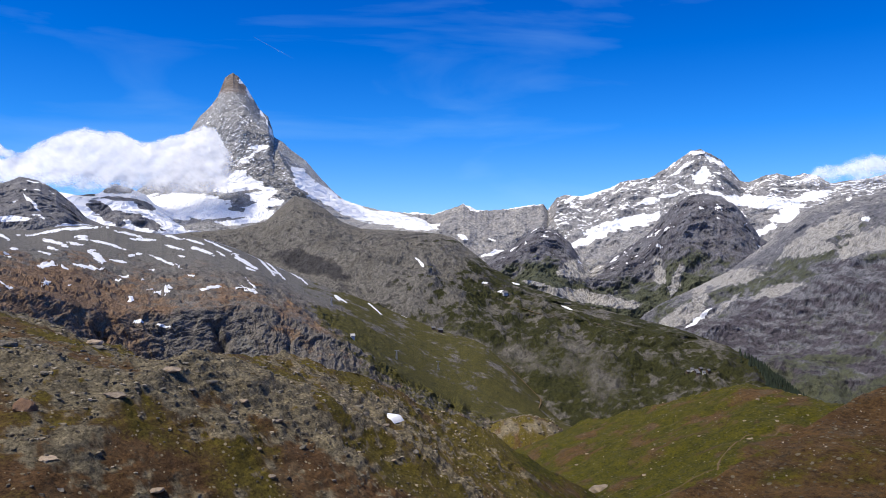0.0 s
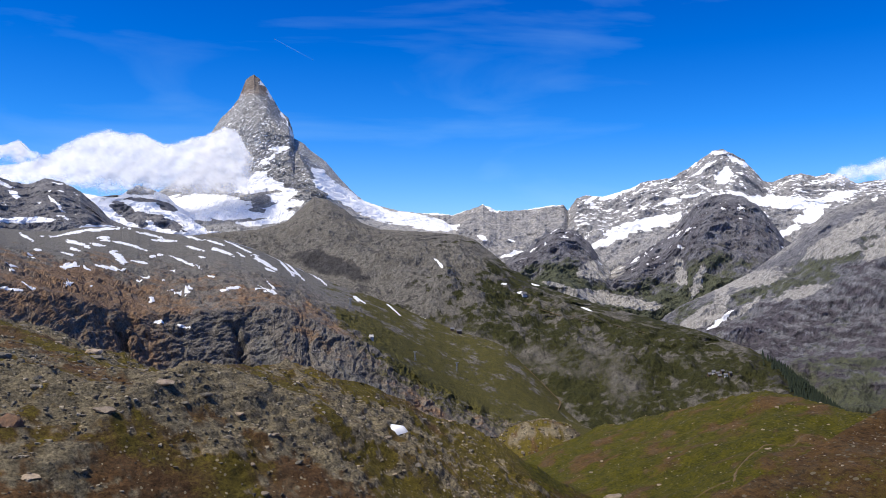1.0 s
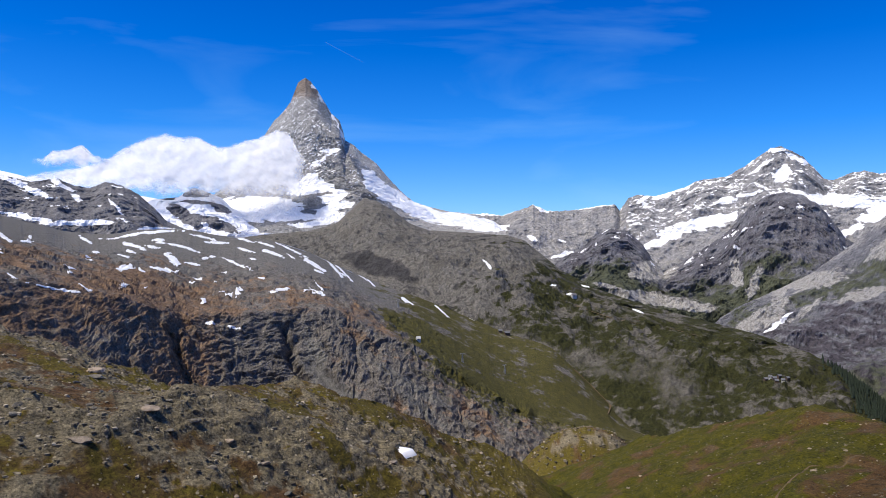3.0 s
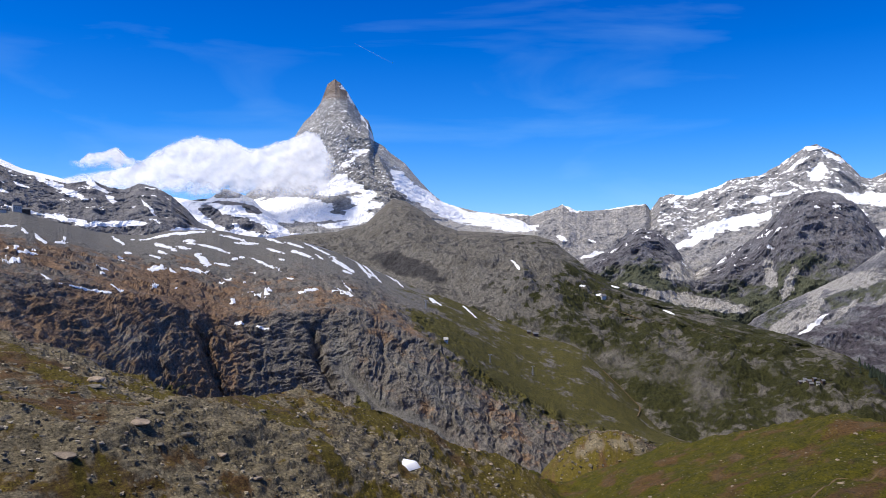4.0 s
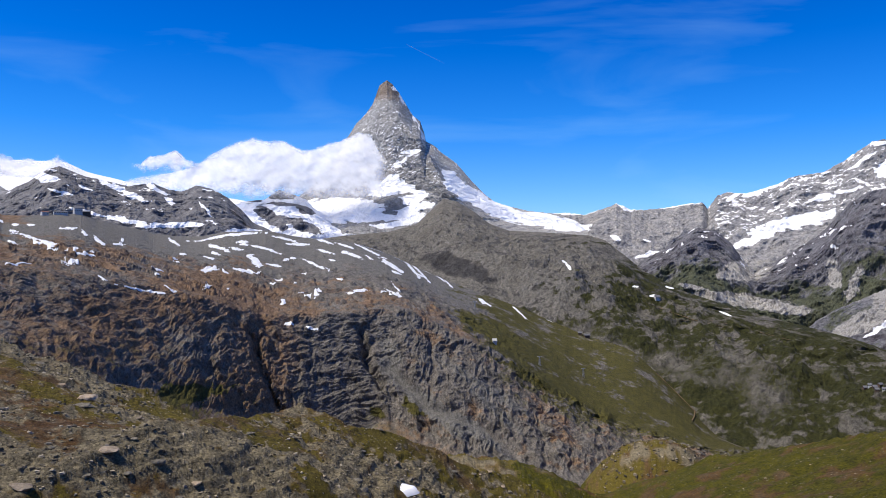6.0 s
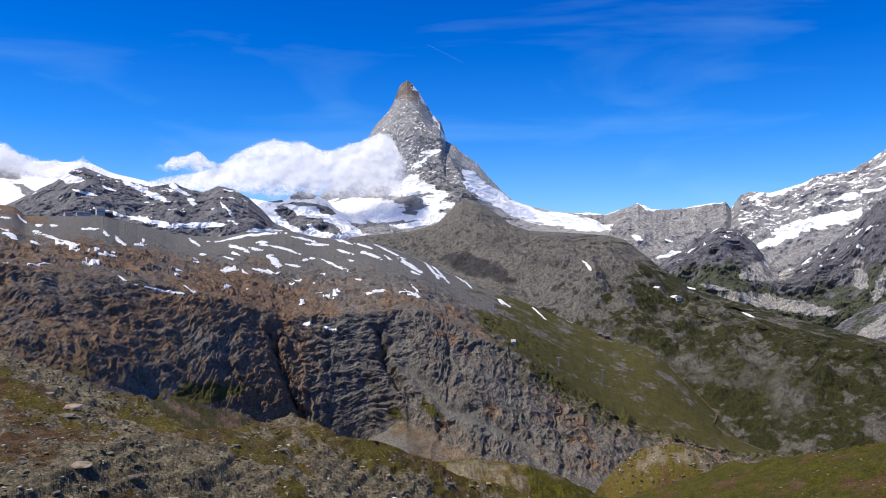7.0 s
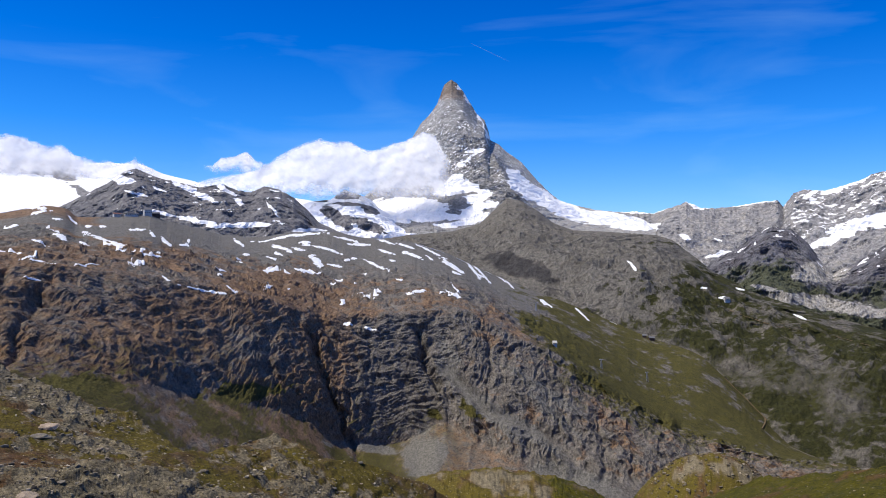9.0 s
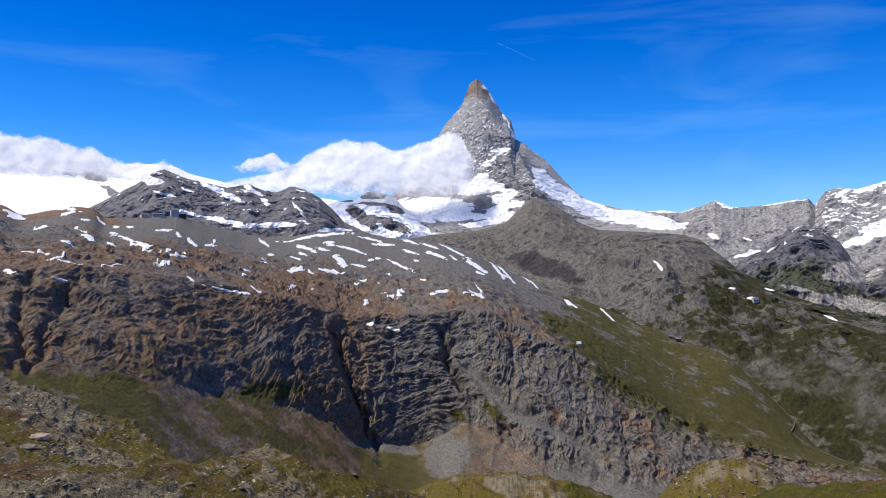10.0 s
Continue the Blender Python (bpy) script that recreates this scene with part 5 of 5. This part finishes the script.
def rubble(name, n, xr, yr, sizes, seed, keep, material, label):
    """Very many small stones in one mesh."""
    rng = np.random.RandomState(seed)
    base = np.array([(sx, sy, sz) for sz in (-0.6, 0.8) for sx, sy in ((-0.8, -0.8), (0.8, -0.8), (0.8, 0.8), (-0.8, 0.8))])
    quad = np.array([(4, 5, 6, 7), (0, 1, 5, 4), (1, 2, 6, 5), (2, 3, 7, 6), (3, 0, 4, 7)])
    x, y = rng.uniform(*xr, n), rng.uniform(*yr, n)
    ok = keep(x, y, rng)
    x, y = x[ok], y[ok]
    z = near_total(x, y)
    m = len(x)
    s = sizes[0] + (sizes[1] - sizes[0]) * rng.rand(m) ** 3
    th = rng.uniform(0, 6.28, m)
    V = base[None] * rng.uniform(0.45, 1.25, (m, 8, 1)) * s[:, None, None]
    V[..., 2] *= rng.uniform(0.3, 0.75, (m, 1))
    c, sn = np.cos(th)[:, None], np.sin(th)[:, None]
    X, Y = V[..., 0] * c - V[..., 1] * sn * 0.7, V[..., 0] * sn + V[..., 1] * c * 0.7
    P = np.stack([X + x[:, None], Y + y[:, None], V[..., 2] + z[:, None] + 0.1 * s[:, None]], -1).reshape(-1, 3)
    F = (quad[None] + 8 * np.arange(m)[:, None, None]).reshape(-1, 4)
    me = bpy.data.meshes.new(name)
    me.from_pydata(P.tolist(), [], F.tolist())
    me.materials.append(material)
    return tagged(new(name, me), label, "rubble", kind="stuff")


def rub_mat():
    m, nd, lk, bsdf = mat_base("rubble")
    geo = nd.new("ShaderNodeNewGeometry")
    col = n_ramp(nd, lk, geo.outputs["Random Per Island"], [(0.0, (0.07, 0.057, 0.038)), (0.5, (0.15, 0.123, 0.08)), (0.8, (0.25, 0.205, 0.135)), (1.0, (0.5, 0.42, 0.3))])
    lk.new(n_mix(nd, lk, 1.0, col, n_ramp(nd, lk, n_noise(nd, lk, geo.outputs["Position"], 9, 6, 0.7), [(0.35, (0.65, 0.65, 0.65)), (0.62, (1.15, 1.15, 1.15))]), "MULTIPLY"), bsdf.inputs["Base Color"])
    bsdf.inputs["Roughness"].default_value = 0.92
    return m


M_RUB = rub_mat()
rubble("rubble", 24000, (-60, 30), (55, 130), (0.05, 0.3), 7, lambda x, y, r: (x > -0.72 * y + 6) & (r.rand(len(x)) < 0.2 + 0.8 * rockiness(x, y)), M_RUB, "broken grey and tan rock fragments strewn over the knoll")
rubble("rubble", 5000, (34, 110), (66, 104), (0.04, 0.16), 8, lambda x, y, r: y < 80 + 0.38 * (x - 37.7), M_RUB, "small reddish stones strewn over the brown slope")
rubble("rubble", 2600, (55, 150), (120, 260), (0.06, 0.3), 9, lambda x, y, r: r.rand(len(x)) < 0.6, M_RUB, "loose stones scattered through the grass of the hill")
rubble("rubble", 1500, (84, 144), (366, 434), (0.25, 1.2), 10, lambda x, y, r: r.rand(len(x)) < 0.8, M_RUB, "pale broken rock on the rounded knob")


# ---- footpaths ----
M_PATH = stone_mat("path_earth", (0.17, 0.115, 0.05), (0.11, 0.075, 0.035))


def footpath(points, width, place, label):
    pts = [Vector(p) for p in points]
    fine = []
    for i in range(len(pts) - 1):
        for k in range(6):
            t = k / 6
            p0, p1, p2, p3 = pts[max(i - 1, 0)], pts[i], pts[i + 1], pts[min(i + 2, len(pts) - 1)]
            fine.append(0.5 * ((2 * p1) + (p2 - p0) * t + (2 * p0 - 5 * p1 + 4 * p2 - p3) * t * t + (3 * p1 - p0 - 3 * p2 + p3) * t ** 3))
    fine.append(pts[-1])
    verts, faces = [], []
    for i, p in enumerate(fine):
        d = (fine[min(i + 1, len(fine) - 1)] - fine[max(i - 1, 0)]).normalized()
        side = Vector((-d.y, d.x)) * width * (0.5 + 0.18 * math.sin(i * 1.7) + 0.1 * math.sin(i * 0.6))
        for e in (-1, -0.4, 0.4, 1):
            q = p + side * e
            verts.append((q.x, q.y, place(q.x, q.y) + (0.1 if abs(e) < 1 else -0.06)))
        if i:
            b = 4 * i
            faces += [(b - 4 + k, b - 3 + k, b + 1 + k, b + k) for k in range(3)]
    me = bpy.data.meshes.new("footpath")
    me.from_pydata(verts, [], faces)
    me.materials.append(M_PATH)
    return tagged(new("footpath", me), label, "path", kind="structure")


def on_ground(x, y):
    return float(near_total(np.array([x]), np.array([y]))[0])


footpath([(77.8, 135.8), (81.1, 140.7), (85.8, 145.3), (89.8, 148.9), (94.0, 152.8), (96.5, 152.8)], 0.5, on_ground, "narrow trodden earth footpath winding up the hill")
footpath([(97.8, 149.2), (102.0, 152.0), (105.2, 154.1), (106.4, 153.4)], 0.5, on_ground, "narrow trodden earth footpath winding up the hill")
footpath([(66.3, 139.0), (69.8, 138.8), (73.8, 138.5), (77.6, 137.1)], 0.4, on_ground, "narrow trodden earth footpath winding up the hill")

# ---- built things, far off ----
def part(name, bm, material, parent, label=""):
    me = bpy.data.meshes.new(name)
    bm.to_mesh(me)
    bm.free()
    me.materials.append(material)
    ob = new(name, me)
    ob.parent = parent
    return tagged(ob, label) if label else ob


def box(sx, sy, sz, x=0, y=0, z=0, bevel=0.0):
    bm = bmesh.new()
    bmesh.ops.create_cube(bm, size=1.0)
    for v in bm.verts:
        v.co = Vector((v.co.x * sx + x, v.co.y * sy + y, (v.co.z + 0.5) * sz + z))
    if bevel:
        bmesh.ops.bevel(bm, geom=bm.edges[:], offset=bevel, segments=2, affect="EDGES")
    return bm


def gable(sx, sy, rise, x=0, y=0, z=0, over=0.5, thick=0.35):
    """A pitched roof whose ridge runs along x."""
    bm = bmesh.new()
    a, b = sx / 2 + over, sy / 2 + over
    pts = [(-a, -b, -over * rise / b), (-a, 0, rise), (-a, b, -over * rise / b)]
    low = [bm.verts.new((px + x, py + y, pz + z)) for px, py, pz in pts]
    top = [bm.verts.new((px + x, py + y, pz + z + thick)) for px, py, pz in pts]
    low2 = [bm.verts.new((-px + x, py + y, pz + z)) for px, py, pz in pts]
    top2 = [bm.verts.new((-px + x, py + y, pz + z + thick)) for px, py, pz in pts]
    for f in ((low[0], top[0], top[1], low[1]), (low[1], top[1], top[2], low[2]), (low2[1], top2[1], top2[0], low2[0]), (low2[2], top2[2], top2[1], low2[1]),
              (top[0], top2[0], top2[1], top[1]), (top[1], top2[1], top2[2], top[2]), (low[1], low2[1], low2[0], low[0]), (low[2], low2[2], low2[1], low[1]),
              (low[0], low2[0], top2[0], top[0]), (top[2], top2[2], low2[2], low[2])):
        bm.faces.new(f)
    bmesh.ops.recalc_face_normals(bm, faces=bm.faces[:])
    return bm


def gable_walls(sx, sy, h, rise):
    bm = bmesh.new()
    a, b = sx / 2, sy / 2
    prof = [(-b, -3.0), (b, -3.0), (b, h), (0, h + rise), (-b, h)]
    f0 = [bm.verts.new((-a, p, q)) for p, q in prof]
    f1 = [bm.verts.new((a, p, q)) for p, q in prof]
    bm.faces.new(f0[::-1])
    bm.faces.new(f1)
    for i in range(5):
        bm.faces.new((f0[i], f0[(i + 1) % 5], f1[(i + 1) % 5], f1[i]))
    bmesh.ops.recalc_face_normals(bm, faces=bm.faces[:])
    return bm


def plain(name, c, rough_=0.85, metal=0.0, vary=0.25):
    m, nd, lk, bsdf = mat_base(name)
    pos_ = nd.new("ShaderNodeTexCoord").outputs["Object"]
    n = n_noise(nd, lk, pos_, 0.6, 7, 0.65)
    lk.new(n_mix(nd, lk, n_stretch(nd, lk, n, 0.35, 0.65), tuple(v * (1 - vary) for v in c), tuple(v * (1 + vary) for v in c)), bsdf.inputs["Base Color"])
    bsdf.inputs["Roughness"].default_value, bsdf.inputs["Metallic"].default_value = rough_, metal
    return m


M_WALL, M_TIMBER, M_SLATE = plain("render_wall", (0.55, 0.53, 0.5)), plain("dark_timber", (0.1, 0.065, 0.045)), plain("slate_roof", (0.14, 0.14, 0.15))
M_RED, M_GLASS, M_STEEL = plain("red_brown_wall", (0.2, 0.09, 0.07)), plain("window_glass", (0.04, 0.05, 0.06), 0.1), plain("galvanised_steel", (0.5, 0.5, 0.5), 0.5, 0.6)


def building(sheet, az, el, sx, sy, h, rise, wall, roof, label, name="house", windows=3, turn=0.0, category="house", group=""):
    base = new(name)
    p = on_sheet(sheet, az, el)
    base.matrix_world = pose(p.x, p.y, p.z + 0.6, 0, 0, turn - az)
    part("wall", gable_walls(sx, sy, h, rise), wall, base)
    part("roof", gable(sx, sy, rise, z=h), roof, base, "grey slate pitched roof")
    for k in range(windows):
        w = part("window", box(1.1, 0.25, 1.3, (k + 0.5) * sx / windows - sx / 2, -sy / 2 - 0.05, h * 0.45), M_GLASS, base)
    return tagged(base, label, category, group)


# mountain station on the plateau's edge
building(plateau, -27.75, 2.75, 11, 9, 8.5, 3.5, M_WALL, M_SLATE, "tall pale gabled station building on the plateau's edge", "station_building", 4, 12, "building")
building(plateau, -27.25, 2.65, 12, 8, 4.5, 2.0, M_TIMBER, M_SLATE, "dark timber shed beside the pale station building", "shed", 3, 12, "building")
building(plateau, -28.8, 2.75, 18, 8, 3.2, 1.2, M_WALL, M_SLATE, "long low pale service building on the plateau", "service_building", 6, 8, "building")
building(plateau, -29.75, 2.75, 9, 7, 3.6, 1.6, M_WALL, M_RED, "small pale hut with a red-brown roof", "hut", 2, 20, "building")
# houses
building(ridge, 14.02, -3.3, 12, 9, 5, 4, M_WALL, M_SLATE, "small white mountain chapel house on the ridge", "house", 3, 30)
for k, (az, el) in enumerate([(27.7, -8.75), (27.97, -8.9), (28.28, -8.7), (28.51, -8.95), (27.42, -9.0), (28.79, -8.8), (28.1, -9.05)]):
    light = k in (0, 3)
    building(ridge, az, el, 5.5 + k % 3, 5, 2.8, 2.2, M_WALL if light else M_TIMBER, M_SLATE, ("white-walled" if light else "dark timber") + " chalet of a small hamlet in green pasture", "chalet", 2, 25 * k % 70, "house", "hamlet")
building(plateau, 8.95, -6.3, 10, 7, 4, 2.4, M_TIMBER, M_SLATE, "dark timber hut beside the gravel track", "hut", 2, 20)
building(plateau, 8.45, -6.12, 7, 6, 3.5, 2.2, M_TIMBER, M_SLATE, "dark timber hut beside the gravel track", "hut", 2, 5)
building(plateau, 2.08, -6.75, 6, 5, 4.0, 3.0, M_WALL, M_WALL, "small white hut on the grassy slope", "hut", 1, 15)


def pylon(sheet, az, el, height, label):
    base = new("cableway_pylon")
    p = on_sheet(sheet, az, el)
    base.matrix_world = pose(p.x, p.y, p.z - 0.5, 0, 0, -az + 30)
    for sx in (-1, 1):
        for sy in (-1, 1):
            bm = bmesh.new()
            bmesh.ops.create_cone(bm, cap_ends=True, segments=6, radius1=0.32, radius2=0.2, depth=height)
            for v in bm.verts:
                t = v.co.z / height + 0.5
                v.co += Vector((sx * (1.3 - 0.9 * t), sy * (1.3 - 0.9 * t), height / 2))
            part("leg", bm, M_STEEL, base)
    part("crossarm", box(7.0, 0.7, 0.7, 0, 0, height - 0.7, 0.08), M_STEEL, base)
    for sx in (-1, 1):
        part("sheave", box(0.7, 2.6, 0.5, sx * 3.0, 0, height - 1.2, 0.1), M_STEEL, base)
    for k in range(3):
        s = 2.5 - 0.6 * k
        part("brace", box(s, 0.15, 0.15, 0, 0, height * (0.25 + 0.22 * k)), M_STEEL, base)
    return tagged(base, label, "pylon", "cableway pylons")


for az, el in ((0.59, -4.25), (5.47, -8.35), (8.72, -9.15)):
    pylon(plateau, az, el, 15, "pale steel cableway pylon standing on the grassy slope")


def slope_path(sheet, line, width, label, name="track"):
    """A path that clings to a far slope along a line of (azimuth, elevation)."""
    la, le = zip(*line)
    t = np.linspace(0, len(line) - 1, 14 * (len(line) - 1) + 1)
    a, e = np.interp(t, range(len(line)), la), np.interp(t, range(len(line)), le)
    a = a + 0.05 * np.sin(t * 5)
    mid = np.array([on_sheet(sheet, x, y) for x, y in zip(a, e)])
    k = np.ones(5) / 5
    for i in range(3):
        pad = np.concatenate([[mid[0, i]] * 2, mid[:, i], [mid[-1, i]] * 2])
        mid[:, i] = np.convolve(pad, k, "valid")
    d = np.gradient(mid, axis=0)
    side = np.stack([-d[:, 1], d[:, 0], 0 * d[:, 0]], -1)
    side /= np.linalg.norm(side, axis=1, keepdims=True) + 1e-9
    verts, faces = [], []
    for i in range(len(mid)):
        for f in (-1, 1):
            q = mid[i] + side[i] * f * width / 2
            verts.append((q[0], q[1], q[2] + 1.2))
        if i:
            faces.append((2 * i - 2, 2 * i - 1, 2 * i + 1, 2 * i))
    me = bpy.data.meshes.new(name)
    me.from_pydata(verts, [], faces)
    me.materials.append(M_PATH)
    return tagged(new(name, me), label, "path", kind="structure")


slope_path(plateau, [(13.93, -8.75), (14.84, -9.55), (16.44, -10.2), (16.85, -10.45), (16.82, -10.95), (16.62, -11.35), (16.5, -12.0)], 2.0, "pale gravel track zigzagging down the green slope")
slope_path(ridge, [(13.0, -3.6), (15.0, -4.3), (17.0, -5.0), (19.5, -5.4)], 4.0, "pale gravel track across the pasture")
slope_path(ridge, [(15.5, -4.9), (17.5, -4.8), (20.5, -5.4), (23.0, -6.1)], 3.5, "pale gravel track across the pasture")


# ---- conifers in the valley ----
M_FOREST = plain("dark_conifers", (0.022, 0.034, 0.018), 0.95, 0.0, 0.4)


def forest(n, seed):
    rng = np.random.RandomState(seed)
    V, F = [], []
    s = rng.uniform(0.02, 1.6, n)
    a = 30.3 + 7.4 * rng.rand(n) ** 0.9
    keep = fbm(a * 1.2, s * 3, 0 * a, 4, 0.6, 181) + 0.35 * (a - 30.5) - 1.2 * s > 0.0
    P = ridge.place(a[keep], s[keep])
    for p in P:
        h = rng.uniform(7, 14)
        b = len(V)
        th = rng.uniform(0, 6.28)
        for z, r, m in ((0.05, 0.22, 6), (0.55, 0.11, 6)):
            for k in range(m):
                rr = r * h * rng.uniform(0.75, 1.2)
                V.append((p[0] + rr * math.cos(th + k * 6.283 / m), p[1] + rr * math.sin(th + k * 6.283 / m), p[2] + z * h))
        V += [(p[0], p[1], p[2] + 0.7 * h), (p[0], p[1], p[2] + h)]
        for k in range(6):
            F.append((b + k, b + (k + 1) % 6, b + 12))
            F.append((b + 6 + k, b + 6 + (k + 1) % 6, b + 13))
    me = bpy.data.meshes.new("forest")
    me.from_pydata(V, [], F)
    me.materials.append(M_FOREST)
    return tagged(new("forest", me), "dark conifer forest along the valley's edge", "forest", kind="stuff")


forest(3600, 17)

# ---- vapour trail ----
def contrail(a0, e0, a1, e1, D):
    n = 24
    t = np.linspace(0, 1, n)
    verts, faces = [], []
    for k in range(n):
        for f in (-1, 0, 1):
            w = 0.02 + 0.05 * t[k]
            az, el = radians(a0 + (a1 - a0) * t[k] + f * w * 0.4), radians(e0 + (e1 - e0) * t[k] + f * w)
            verts.append((O[0] + D * math.sin(az), O[1] + D * math.cos(az), O[2] + D * math.tan(el)))
        if k:
            b = 3 * k
            faces += [(b - 3, b - 2, b + 1, b), (b - 2, b - 1, b + 2, b + 1)]
    me = bpy.data.meshes.new("contrail")
    me.from_pydata(verts, [], faces)
    al = np.zeros((n, 3))
    al[:, 1] = 0.3 * (1 - t) ** 0.7
    at = me.attributes.new("mask", "FLOAT_COLOR", "POINT")
    at.data.foreach_set("color", stack4(al.ravel(), 0, 0, 0).astype(np.float32).ravel())
    me.materials.append(M_CLOUD)
    return tagged(new("cloud", me), "thin white vapour trail in the blue sky", "cloud")


contrail(-4.7, 15.5, -1.7, 14.1, 4750)

# ---- snow wedge on the knoll ----
def snow_wedge(x, y, w, d):
    bm = bmesh.new()
    n_t, n_r = 22, 4
    z0 = float(np.mean(near_total(x + np.linspace(-w, w, 9), np.full(9, y))))
    rings = [[bm.verts.new((x, y, z0 + 0.3))]]
    for r in range(1, n_r + 1):
        ring = []
        for k in range(n_t):
            t = 2 * math.pi * k / n_t
            rad = (r / n_r) / (abs(math.cos(t)) ** 1.3 + abs(math.sin(t)) ** 1.3) ** 0.8 * (1 + 0.12 * math.sin(3 * t + 1))
            px, py = x + w * rad * math.cos(t), y + d * rad * math.sin(t)
            ring.append(bm.verts.new((px, py, z0 + 0.25 * (py - y) + (0.28 - 0.1 * r / n_r if r < n_r else -0.5))))
        rings.append(ring)
    for k in range(n_t):
        bm.faces.new((rings[0][0], rings[1][k], rings[1][(k + 1) % n_t]))
        for r in range(1, n_r):
            bm.faces.new((rings[r][k], rings[r + 1][k], rings[r + 1][(k + 1) % n_t], rings[r][(k + 1) % n_t]))
    me = bpy.data.meshes.new("snow_patch")
    bm.to_mesh(me)
    bm.free()
    me.polygons.foreach_set("use_smooth", [True] * len(me.polygons))
    me.materials.append(M_SNOW)
    return tagged(new("snow_patch", me), "small wedge of old white snow in a rocky hollow", "snow patch")


snow_wedge(10.2, 102.0, 1.75, 1.15)
